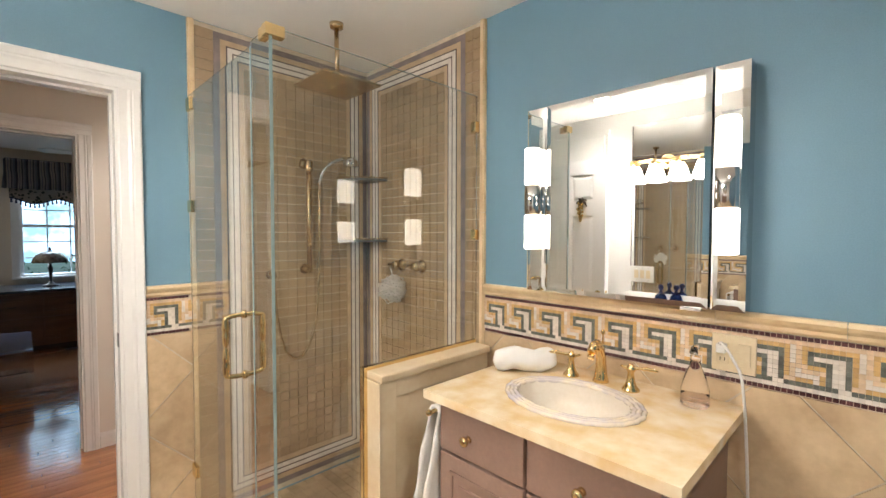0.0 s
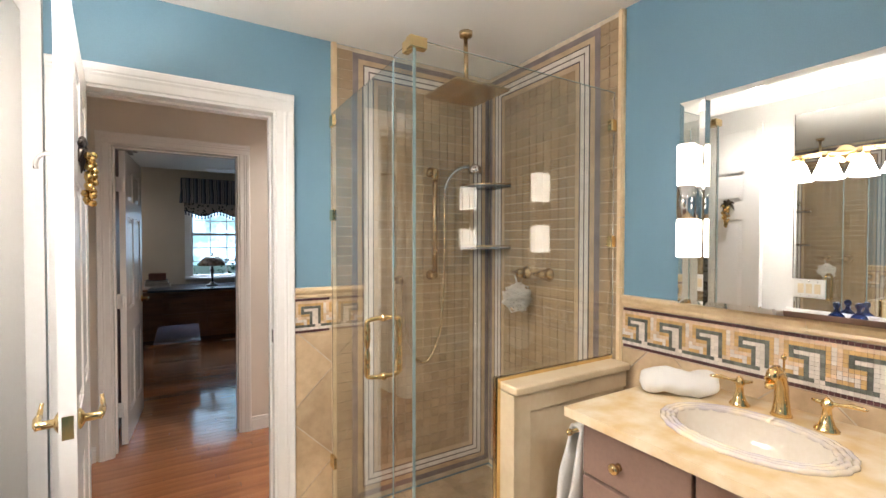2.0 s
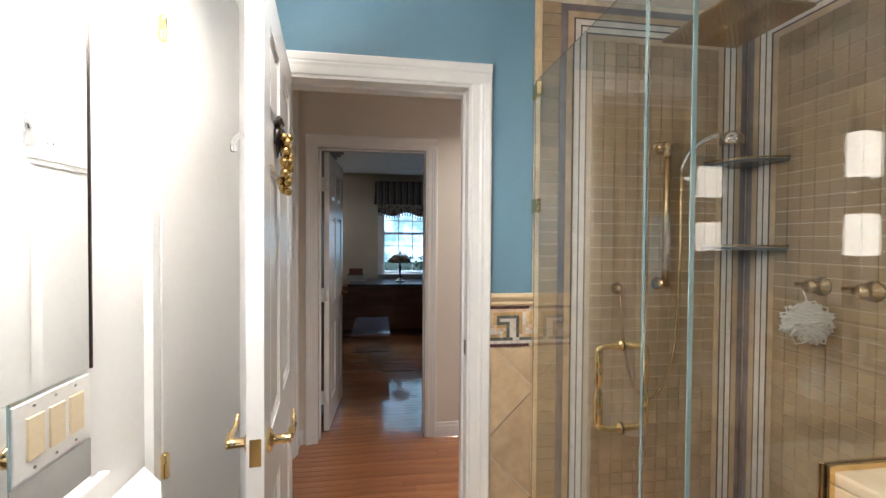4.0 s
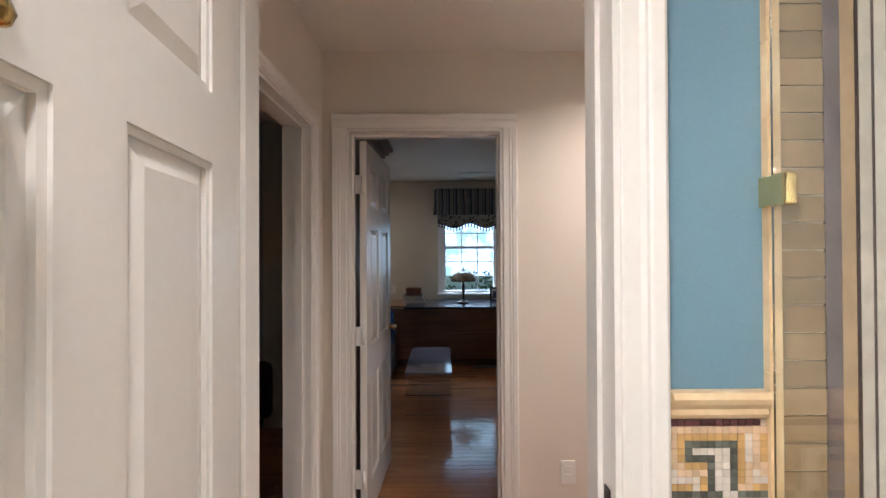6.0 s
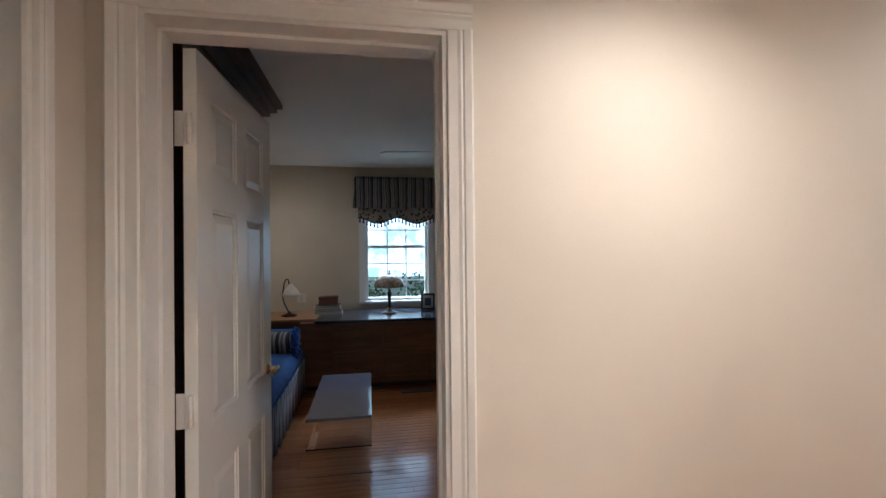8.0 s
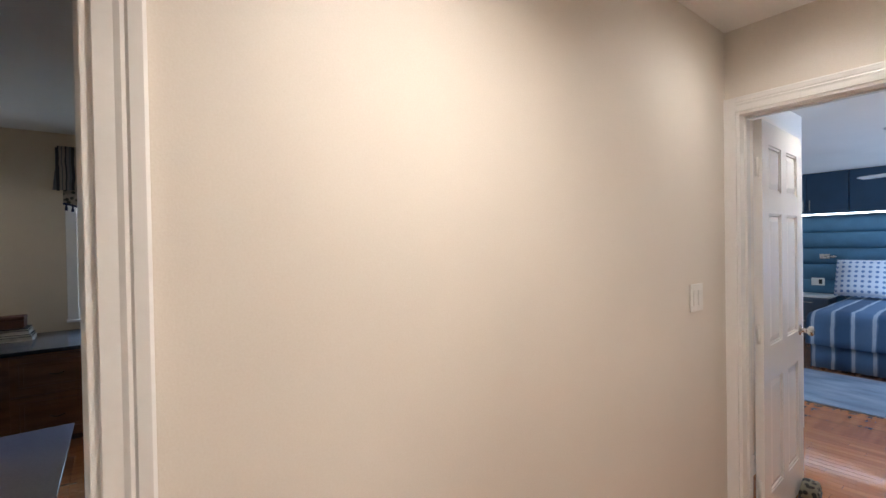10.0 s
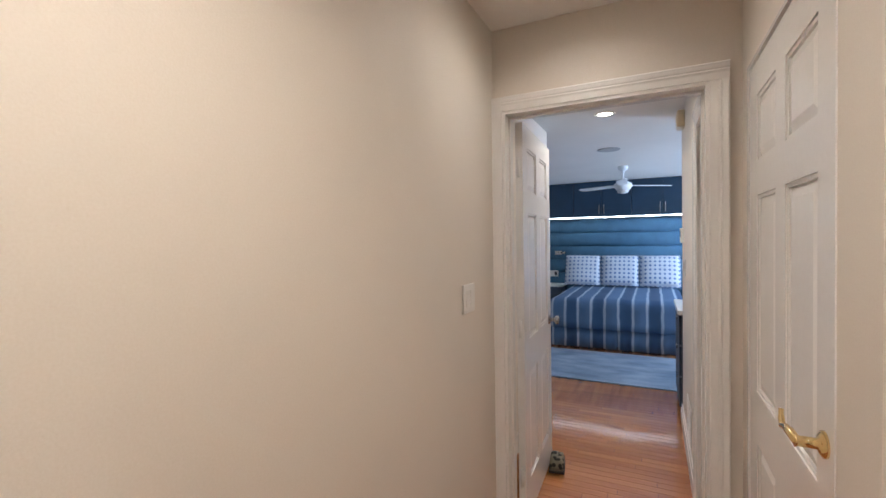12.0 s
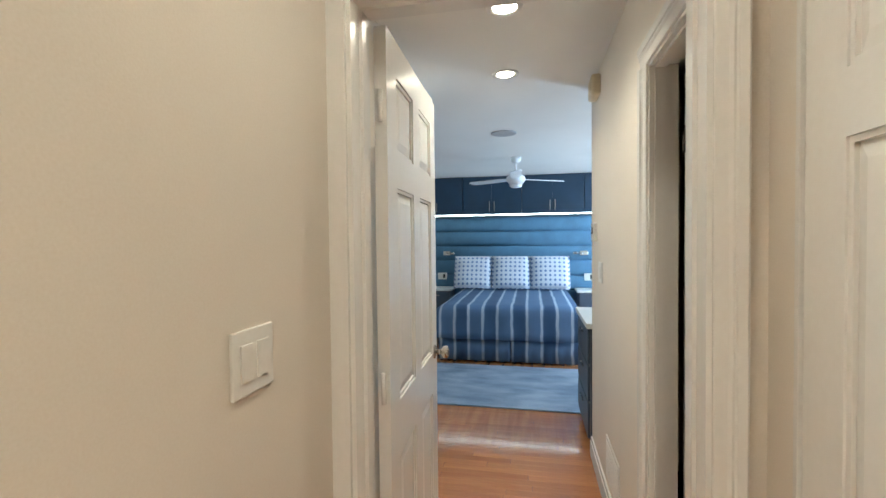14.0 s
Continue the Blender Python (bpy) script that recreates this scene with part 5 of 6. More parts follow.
w = sash_window("window_office", "white double-hung sash window with divided panes", 0.215, 1.005, 0.84, 2.20, 8.39, 3, 6)
part("window_sill", B(0.13, 1.09, 8.34, 8.4195, 0.815, 0.839, 0.003), WHITE, w)
for q in ((0.135, 0.214, 0.8395, 2.28), (1.006, 1.085, 0.8395, 2.28)):
    part("casing_leg", B(q[0], q[1], 8.372, 8.389, q[2], q[3], 0.003), WHITE, w)
part("casing_head", B(0.2145, 1.0055, 8.372, 8.389, 2.201, 2.28, 0.003), WHITE, w)

val = thing("window_valance", "striped box valance with a floral scalloped skirt and tassels", "valance", pose(0, 0, 0))
bm = bmesh.new()
NV = 44
rowsv = []
for z, fl in ((2.375, 0.0), (2.34, 0.004), (2.20, 0.018), (1.995, 0.04)):
    rowsv.append([bm.verts.new((0.105 - fl + (1.01 + 2 * fl) * i / NV, 8.27 - fl * 0.6 + 0.010 * math.sin(i * 2.1) * fl / 0.04, z)) for i in range(NV + 1)])
for a, b in zip(rowsv, rowsv[1:]):
    for i in range(NV):
        bm.faces.new((a[i], a[i + 1], b[i + 1], b[i])).smooth = True
ob = part("striped_skirt", bm, STRIPE_VAL, val, "grey and navy striped gathered fabric")
sol = ob.modifiers.new("thickness", "SOLIDIFY")
sol.thickness = 0.012
part("top_board", B(0.10, 1.12, 8.265, 8.371, 2.370, 2.385), STRIPE_VAL, val)
for x in (0.098, 1.112):
    part("return", B(x - 0.012, x + 0.006, 8.27, 8.371, 2.0, 2.37), STRIPE_VAL, val)


def scallop(i):
    return 1.845 + 0.035 * math.cos(2 * math.pi * i / 22)


bm = bmesh.new()
a = [bm.verts.new((0.13 + 0.96 * i / NV, 8.300 + 0.006 * math.sin(i * 1.7), 2.02)) for i in range(NV + 1)]
b = [bm.verts.new((0.13 + 0.96 * i / NV, 8.292 + 0.008 * math.sin(i * 1.7), scallop(i))) for i in range(NV + 1)]
for i in range(NV):
    bm.faces.new((a[i], a[i + 1], b[i + 1], b[i])).smooth = True
ob = part("floral_skirt", bm, FLORAL, val, "cream floral print fabric")
sol = ob.modifiers.new("thickness", "SOLIDIFY")
sol.thickness = 0.008
NAVYTRIM = M("navy_braid", (0.018, 0.03, 0.08), 0.9, var=0.2)
part("braid", T([(0.13 + 0.96 * i / NV, 8.288, scallop(i)) for i in range(NV + 1)], 0.010, 6), NAVYTRIM, val, "navy braid edge")
for i in range(1, NV, 2):
    part("tassel", L([(0.011, -0.055), (0.010, -0.025), (0.006, -0.018), (0.009, -0.010), (0.003, 0.0)], (0.13 + 0.96 * i / NV, 8.288, scallop(i) - 0.004), seg=8), NAVYTRIM, val)

desk = thing("built_in_desk", "brown wooden built-in cabinet desk with panel drawers", "desk", pose(0, 0, 0))
part("body", B(-0.46, 2.55, 7.55, 8.385, 0.06, 0.715), WOOD, desk)
part("plinth", B(-0.46, 2.55, 7.62, 8.385, 0.0, 0.0595), DARKWOOD, desk)
for i in range(5):
    x0, x1 = -0.13 + i * 0.535, 0.385 + i * 0.535
    for z0, z1 in ((0.42, 0.695), (0.08, 0.405)):
        d = part("drawer_front", B(x0, x1, 7.530, 7.549, z0, z1, 0.003), WOOD, desk)
        bm = bmesh.new()
        for q in ((x0 + 0.04, x1 - 0.04, z1 - 0.055, z1 - 0.043), (x0 + 0.04, x1 - 0.04, z0 + 0.043, z0 + 0.055), (x0 + 0.04, x0 + 0.052, z0 + 0.055, z1 - 0.055), (x1 - 0.052, x1 - 0.04, z0 + 0.055, z1 - 0.055)):
            box(bm, q[0], q[1], 7.521, 7.531, q[2], q[3])
        box(bm, x0 + 0.075, x1 - 0.075, 7.522, 7.531, z0 + 0.078, z1 - 0.078, 0.004)
        part("raised_panel", bm, WOOD, d)
        part("pull", T(arc(((x0 + x1) / 2 - 0.04, 7.520, (z0 + z1) / 2), ((x0 + x1) / 2, 7.495, (z0 + z1) / 2 - 0.02), ((x0 + x1) / 2 + 0.04, 7.520, (z0 + z1) / 2), 6), 0.004, 6), BRONZE, d)
dt = thing("desk_top", "polished black stone desk top", "countertop", pose(0, 0, 0))
part("slab", B(-0.30, 2.55, 7.48, 8.385, 0.716, 0.745, 0.005), BLACKTOP, dt)
ws = thing("side_shelf_top", "light brown wooden side top beside the desk", "shelf", pose(0, 0, 0))
part("board", B(-1.215, -0.302, 7.66, 8.385, 0.716, 0.743, 0.004), M("honey_wood", (0.30, 0.15, 0.06), 0.35, var=0.2, scale=4, stretch=(0.6, 5, 5)), ws)
part("support", B(-1.215, -0.461, 7.75, 8.38, 0.0, 0.715), WOOD, ws)

dl = thing("dome_table_lamp", "art glass dome table lamp with a dark bronze base", "table lamp", pose(0.49, 7.93, 0.745))
part("base", L([(0.085, 0), (0.085, 0.008), (0.060, 0.020), (0.030, 0.035), (0.018, 0.06)]), BRONZE, dl)
part("stem", L([(0.016, 0.055), (0.013, 0.10), (0.022, 0.19), (0.028, 0.23), (0.014, 0.26), (0.012, 0.33), (0.010, 0.44)]), BRONZE, dl)
bm = bmesh.new()
rings = [[bm.verts.new((r * math.cos(a), r * math.sin(a), z)) for a in (2 * math.pi * q / 32 for q in range(32))] for r, z in ((0.178, 0.300), (0.180, 0.312), (0.168, 0.352), (0.135, 0.400), (0.085, 0.436), (0.020, 0.452))]
for a, b in zip(rings, rings[1:]):
    for q in range(32):
        bm.faces.new((a[q], a[(q + 1) % 32], b[(q + 1) % 32], b[q])).smooth = True
ob = part("shade", bm, SHADEART, dl, "mottled art glass dome shade")
sol = ob.modifiers.new("thickness", "SOLIDIFY")
sol.thickness = 0.004
part("finial", L([(0.02, 0.448), (0.022, 0.456), (0.008, 0.464), (0.012, 0.482), (0.003, 0.505)]), BRONZE, dl)

for z0, z1, x0, x1, m, nm in ((0.0, 0.030, -0.37, -0.05, PAPER, "white"), (0.030, 0.052, -0.36, -0.06, BOOKBLK, "black"), (0.052, 0.080, -0.37, -0.07, PAPER, "cream"), (0.080, 0.100, -0.35, -0.08, BOOKBLK, "black")):
    bk = thing("book", "%s hardcover book lying in a stack on the desk" % nm, "book", pose(0, 0, 0.746), "books stacked on the desk")
    part("cover", B(x0, x1, 7.98, 8.20, z0 + 0.0005, z0 + 0.004), m, bk)
    part("cover", B(x0, x1, 7.98, 8.20, z1 - 0.004, z1), m, bk)
    part("pages", B(x0 + 0.006, x1 - 0.004, 7.984, 8.196, z0 + 0.004, z1 - 0.004), PAPER, bk)
bxx = thing("brown_box", "small brown leather box on the book stack", "box", pose(-0.21, 8.09, 0.8465))
part("body", B(-0.105, 0.105, -0.08, 0.08, 0, 0.065, 0.006), BOOKRED, bxx)
part("lid", B(-0.108, 0.108, -0.083, 0.083, 0.0655, 0.095, 0.008), BOOKRED, bxx)
gl = thing("swing_desk_lamp", "desk lamp with a white bell shade and bronze arm", "desk lamp", pose(-0.63, 7.96, 0.743))
part("base", L([(0.085, 0), (0.085, 0.015), (0.03, 0.03), (0.014, 0.05)]), BRONZE, gl)
part("arm", T(arc((0, 0, 0.04), (-0.10, 0, 0.20), (-0.06, 0, 0.30), 8) + arc((-0.06, 0, 0.32), (-0.05, 0, 0.42), (-0.01, 0, 0.415), 6)[1:] + [(0.0, 0, 0.36)], 0.008, 8), BRONZE, gl)
part("shade", L([(0.095, 0.225), (0.09, 0.25), (0.065, 0.30), (0.03, 0.335), (0.02, 0.36)], (0.02, 0, 0)), PAPER, gl, "white glass bell shade")
pfm = thing("picture_frame", "black framed photograph standing on the desk", "picture frame", pose(0.955, 8.05, 0.747, 0, 0, -12))
part("frame", B(-0.085, 0.085, 0, 0.015, 0, 0.205, 0.004), BLACK, pfm)
part("mount", B(-0.06, 0.06, -0.0015, 0.001, 0.028, 0.178), PAPER, pfm)
part("picture", B(-0.04, 0.04, -0.003, 0.0, 0.055, 0.15), GREYBLUE, pfm)
for x, z in ((-0.56, 0.90), (-1.02, 0.88)):
    t = thing("wall_outlet", "white outlet on the office wall", "outlet", pose(x, 8.39, z))
    part("plate", B(-0.055, 0.055, -0.007, 0, -0.055, 0.055, 0.002), WPLASTIC, t)
    part("receptacle", B(-0.02, 0.02, -0.011, -0.007, -0.033, 0.033, 0.001), PAPER, t)
t = thing("tissue_box", "white box on the side shelf", "box", pose(-0.98, 8.10, 0.743))
part("body", B(-0.12, 0.10, -0.06, 0.06, 0, 0.085, 0.004), PAPER, t)
part("slot", B(-0.05, 0.03, -0.015, 0.015, 0.085, 0.087), GREYBLUE, t)

bench = thing("acrylic_bench", "clear acrylic waterfall bench on the oak floor", "bench", pose(0.062, 6.27, 0))
part("top", B(-0.21, 0.21, -0.51, 0.51, 0.36, 0.38, 0.003), M("frosted_acrylic_top", (0.17, 0.17, 0.23), 0.10, var=0.05, scale=3, bump=0.0, coat=0.5), bench)
for s in (-1, 1):
    no_shadow(part("side_panel", B(-0.21, 0.21, s * 0.50 - 0.009, s * 0.50 + 0.009, 0.001, 0.3595, 0.002), ACRYL, bench))
no_shadow(part("shelf", B(-0.208, 0.208, -0.489, 0.489, 0.17, 0.178), ACRYL, bench))

day = thing("daybed", "blue upholstered daybed with a striped skirt", "daybed", pose(0, 0, 0))
part("mattress", soft_pad(bmesh.new(), 0.80, 1.95, 0.22, 14, 9), BLUEFAB, day).location = (-0.80, 6.62, 0.30)
part("base", B(-1.19, -0.44, 5.68, 7.56, 0.03, 0.33), BLUEFAB, day)
bm = bmesh.new()
n = 90
for (x0, y0), (x1, y1) in (((-0.41, 5.64), (-0.41, 7.58)), ((-0.41, 5.64), (-1.19, 5.64))):
    a = [bm.verts.new((x0 + (x1 - x0) * i / n, y0 + (y1 - y0) * i / n, 0.36)) for i in range(n + 1)]
    b = [bm.verts.new((x0 + (x1 - x0) * i / n + (0.010 * math.sin(i * 0.9) if x0 == x1 else 0), y0 + (y1 - y0) * i / n + (0.010 * math.sin(i * 0.9) if x0 != x1 else 0), 0.012)) for i in range(n + 1)]
    for i in range(n):
        bm.faces.new((a[i], a[i + 1], b[i + 1], b[i])).smooth = True
ob = part("skirt", bm, STRIPE_SKIRT, day, "blue and grey striped gathered skirt")
sol = ob.modifiers.new("thickness", "SOLIDIFY")
sol.thickness = 0.006
bol = thing("bolster_pillow", "striped bolster pillow with blue ruffles on the daybed", "pillow", pose(-0.76, 7.16, 0.60))
part("roll", L([(0.02, -0.30), (0.09, -0.295), (0.105, -0.26), (0.11, 0), (0.105, 0.26), (0.09, 0.295), (0.02, 0.30)], (0, 0, 0), "x", 22), striped("bolster_stripe", 0, 0.09, [(0, (0.03, 0.035, 0.05)), (0.35, (0.28, 0.27, 0.25)), (0.55, (0.09, 0.10, 0.13)), (0.75, (0.28, 0.27, 0.25))]), bol)
bm = bmesh.new()
for i in range(40):
    a = 2 * math.pi * i / 40
    r = 0.13 + 0.02 * (i % 2)
    tube(bm, [(0.30, 0.05 * math.cos(a), 0.05 * math.sin(a)), (0.315 + 0.015 * (i % 3), r * math.cos(a), r * math.sin(a))], [0.014, 0.012], 5)
part("ruffle", bm, BLUEFAB, bol, "blue fabric ruffle")
cu = thing("blue_cushion", "blue patterned cushion behind the bolster", "pillow", pose(-0.62, 7.36, 0.52, 70, 0, 0))
part("cushion", soft_pad(bmesh.new(), 0.40, 0.34, 0.12, 10), BLUEFAB, cu)

ward = thing("wardrobe", "dark wooden wardrobe with a crown moulding", "wardrobe", pose(0, 0, 0))
part("body", B(-0.555, -0.30, 4.32, 5.30, 0.0, 2.16, 0.003), DARKWOOD, ward)
bm = bmesh.new()
for k2, (z0, z1, o) in enumerate(((2.161, 2.19, 0.012), (2.19, 2.22, 0.04), (2.22, 2.25, 0.07), (2.25, 2.275, 0.095))):
    box(bm, -0.555, -0.30 + o, 4.32 - o * 0.5, 5.30 + o, z0, z1)
part("crown", bm, DARKWOOD, ward)


def ceiling_fan(name, label, x, y, zc, drop, blade_mat, body_mat, n, r, lit, turn=0.0):
    t = thing(name, label, "ceiling fan", pose(x, y, zc, 0, 0, turn))
    part("canopy", L([(0.028, -0.07), (0.055, -0.05), (0.065, -0.0005)]), body_mat, t)
    part("downrod", L([(0.014, -drop + 0.06), (0.014, -0.06)], seg=12), body_mat, t)
    part("motor", L([(0.05, -drop - 0.075), (0.085, -drop - 0.06), (0.115, -drop - 0.02), (0.11, -drop + 0.02), (0.06, -drop + 0.05), (0.02, -drop + 0.07)]), body_mat, t)
    part("light_lens" if lit else "cap", L([(0.02, -drop - 0.112), (0.065, -drop - 0.10), (0.078, -drop - 0.076)]), FANLENS if lit else body_mat, t)
    for q in range(n):
        b = part("blade", prism(bmesh.new(), [(0.09, -0.03), (0.20, -0.058), (r - 0.05, -0.066), (r, -0.04), (r, 0.04), (r - 0.05, 0.066), (0.20, 0.058), (0.09, 0.03)], -0.004, 0.004), blade_mat, t)
        b.location, b.rotation_euler = (0, 0, -drop - 0.005), (radians(9), 0, 2 * math.pi * q / n)


ceiling_fan("ceiling_fan_office", "white ceiling fan in the office", 0.98, 6.55, HO, 0.22, WHITEFAN, WHITEFAN, 4, 0.62, False, 170)
fv = thing("floor_vent", "dark metal floor vent by the desk", "vent", pose(0.74, 7.38, 0))
part("frame", B(-0.16, 0.16, -0.055, 0.055, 0.0005, 0.006), BLACK, fv)
for q in range(12):
    part("slat", B(-0.145 + q * 0.025, -0.133 + q * 0.025, -0.042, 0.042, 0.006, 0.009), BRONZE, fv)

# ---- outside the windows ----
for q, (x, y, s) in enumerate(((0.2, 14, 0.7), (1.6, 15, 0.9), (-0.9, 16, 0.8), (2.9, 15.5, 0.8))):
    hb = thing("garden_shrub", "rounded green shrub in the garden", "shrub", pose(x, y, -0.05), "garden shrubs")
    bm = bmesh.new()
    for i in range(240):
        c = Vector((random.gauss(0, 0.33), random.gauss(0, 0.33), abs(random.gauss(0.45, 0.28)))) * s
        u = Vector((random.uniform(-1, 1), random.uniform(-1, 1), random.uniform(-1, 1))).normalized() * 0.07
        w2 = u.cross(Vector((random.random(), random.random(), 1))).normalized() * 0.04
        bm.faces.new([bm.verts.new(c + d) for d in (u, w2, -u, -w2)])
    part("foliage", bm, HEDGE, hb)
    part("stem", T([(0, 0, 0), (0.02, 0, 0.4 * s)], [0.03, 0.015], 6), DARKWOOD, hb)

# ---- living room ----
for x0 in (-4.21, -3.45, -2.69):
    sash_window("window_living", "tall white divided-pane window to a sunroom", x0, x0 + 0.63, 0.33, 1.94, 8.55, 3, 5, False)
# emissive sheet added behind the windows; its colour carries the sunroom's daylight
struct("backdrop_sunroom", B(-10.0, -1.0, 12.0, 12.1, -0.05, 5.0), SUNROOM_GLOW, "glowing turquoise sheet standing in for sunroom daylight", "backdrop")
for x in (-4.9, -4.15, -3.5, -2.75, -2.0):
    struct("sunroom_post", B(x - 0.06, x + 0.06, 10.6, 10.72, -0.05, 3.2), WHITE, "white sunroom post", "post")
struct("sunroom_rail", B(-6, -1, 10.6, 10.72, 0.75, 0.85), WHITE, "white sunroom rail", "rail")

fdr = thing("folding_door", "cream folding door standing folded, with aged brass hinges", "door", pose(-1.325, 4.08, 0, 0, 0, 135))
for y in (-0.042, 0.002):
    part("leaf", B(0.0, 0.45, y, y + 0.040, 0.012, 2.02, 0.003), CREAM, fdr)
for z in (1.09, 1.82, 0.25):
    part("hinge", B(-0.003, 0.0, -0.042, 0.042, z - 0.04, z + 0.04), ANTIQUE, fdr, "aged brass hinge")

sofa = thing("sofa", "dark brown leather sofa seen from behind", "sofa", pose(-2.2, 5.72, 0, 0, 0, 8))
part("base", B(-0.80, 0.78, -0.38, 0.42, 0.08, 0.40, 0.03), LEATHER, sofa)
part("backrest", B(-0.80, 0.78, -0.42, -0.18, 0.30, 0.64, 0.07), LEATHER, sofa)
for x in (-0.9, 0.74):
    part("arm", B(x, x + 0.2, -0.40, 0.42, 0.08, 0.55, 0.06), LEATHER, sofa)
for x in (-0.42, 0.36):
    part("seat_cushion", soft_pad(bmesh.new(), 0.74, 0.62, 0.16, 10, 6), LEATHER, sofa).location = (x, 0.10, 0.39)
for x in (-0.82, 0.84):
    for y in (-0.34, 0.36):
        part("foot", L([(0.02, 0), (0.03, 0.04), (0.03, 0.085)], (x, y, 0), seg=10), DARKWOOD, sofa)
arm = thing("armchair", "dark leather club armchair by the window", "armchair", pose(-3.80, 7.55, 0, 0, 0, 15))
part("seat", B(-0.34, 0.34, -0.36, 0.34, 0.10, 0.44, 0.05), LEATHER, arm)
part("backrest", B(-0.34, 0.34, 0.18, 0.40, 0.35, 0.90, 0.07), LEATHER, arm)
for x in (-0.44, 0.28):
    part("arm", B(x, x + 0.16, -0.36, 0.38, 0.10, 0.60, 0.05), LEATHER, arm)
for x in (-0.32, 0.32):
    for y in (-0.30, 0.32):
        part("leg", L([(0.018, 0), (0.025, 0.11)], (x, y, 0), seg=10), DARKWOOD, arm)
ct = thing("coffee_table", "glass-topped coffee table with scrolled iron legs", "coffee table", pose(-2.55, 6.72, 0))
no_shadow(part("tabletop", B(-0.60, 0.50, -0.24, 0.34, 0.44, 0.455, 0.004), clear("dark_table_glass", (0.55, 0.66, 0.66), 0.02), ct))
for x in (-0.5, 0.40):
    for y in (-0.18, 0.28):
        part("leg", T(arc((x, y, 0), (x * 0.6, y * 0.7, 0.2), (x, y, 0.43), 10) + arc((x, y, 0.43), (x * 0.75, y, 0.46), (x * 0.75, y, 0.36), 6)[1:], 0.014, 8), BRONZE, ct)
part("stretcher", T([(-0.43, 0.05, 0.2), (0.34, 0.05, 0.2)], 0.010, 8), BRONZE, ct)
for x, y, s in ((-2.95, 6.62, 0.9), (-2.77, 6.66, 1.1)):
    jr = thing("lidded_jar", "pale patterned ceramic jar with a lid on the table", "jar", pose(x, y, 0.456), "jars on the coffee table")
    part("body", L([(0.045 * s, 0), (0.065 * s, 0.03), (0.068 * s, 0.12 * s), (0.05 * s, 0.16 * s)]), spotted("jar_pattern", (0.45, 0.46, 0.48), (0.06, 0.08, 0.13), 40, 0.3, 0.2, 1.0), jr)
    part("lid", L([(0.052 * s, 0.161 * s), (0.05 * s, 0.18 * s), (0.02 * s, 0.205 * s), (0.012 * s, 0.22 * s), (0.004, 0.235 * s)]), PAPER, jr)
for z0, z1, m, nm in ((0.0, 0.025, PAPER, "white"), (0.0255, 0.055, BOOKBLK, "dark")):
    bk = thing("book", "%s large book lying on the coffee table" % nm, "book", pose(-2.42, 6.78, 0.456), "books on the coffee table")
    part("cover", B(-0.16, 0.14, -0.11, 0.11, z1 - 0.004, z1), m, bk)
    part("pages", B(-0.155, 0.135, -0.105, 0.105, z0 + 0.004, z1 - 0.004), PAPER, bk)
    part("cover", B(-0.16, 0.14, -0.11, 0.11, z0 + 0.0005, z0 + 0.004), m, bk)
ch = thing("patterned_chest", "blue and white patterned chest by the window", "chest", pose(-2.85, 7.90, 0))
part("body", B(-0.36, 0.40, -0.15, 0.2, 0.40, 0.80, 0.01), spotted("chest_pattern", (0.30, 0.42, 0.50), (0.04, 0.08, 0.14), 14, 0.42, 0.5, 1.0), ch)
part("lid", B(-0.38, 0.42, -0.17, 0.22, 0.801, 0.835, 0.006), GREYBLUE, ch)
part("stand", B(-0.34, 0.38, -0.13, 0.18, 0.0, 0.3995, 0.01), PAPER, ch)
pl = thing("potted_palm", "dark leafy palm in a black pot", "plant", pose(-4.85, 7.75, 0))
part("pot", L([(0.14, 0), (0.19, 0.38), (0.20, 0.40), (0.17, 0.41)]), BLACK, pl)
part("trunk", T([(0, 0, 0.38), (0.02, 0, 0.8), (0.0, 0.02, 1.15)], [0.03, 0.02, 0.012], 8), DARKWOOD, pl)
bm = bmesh.new()
for q in range(26):
    a, e = random.uniform(0, 6.283), random.uniform(0.1, 1.2)
    r = random.uniform(0.35, 0.65)
    z0 = random.uniform(0.7, 1.2)
    st = arc((0, 0, z0), (0.5 * r * math.cos(a), 0.5 * r * math.sin(a), z0 + 0.5 * e), (r * math.cos(a), r * math.sin(a), z0 + 0.25 * e), 9)
    tube(bm, st, 0.005, 4)
    for p in st[2:]:
        for s in (-1, 1):
            side = Vector((-math.sin(a), math.cos(a), 0)) * s * random.uniform(0.10, 0.17)
            tip = p + side + Vector((0.05 * math.cos(a), 0.05 * math.sin(a), -0.05))
            wv = Vector((math.cos(a), math.sin(a), 0)) * 0.018
            m2 = (p + tip) / 2 + Vector((0, 0, 0.02))
            bm.faces.new([bm.verts.new(c) for c in (p, m2 + wv, tip, m2 - wv)])
part("fronds", bm, LEAF, pl)
ceiling_fan("ceiling_fan_living", "dark-bladed ceiling fan with a lit lens", -2.80, 6.33, HO, 0.16, DARKWOOD, NICKEL, 5, 0.66, True, 25)

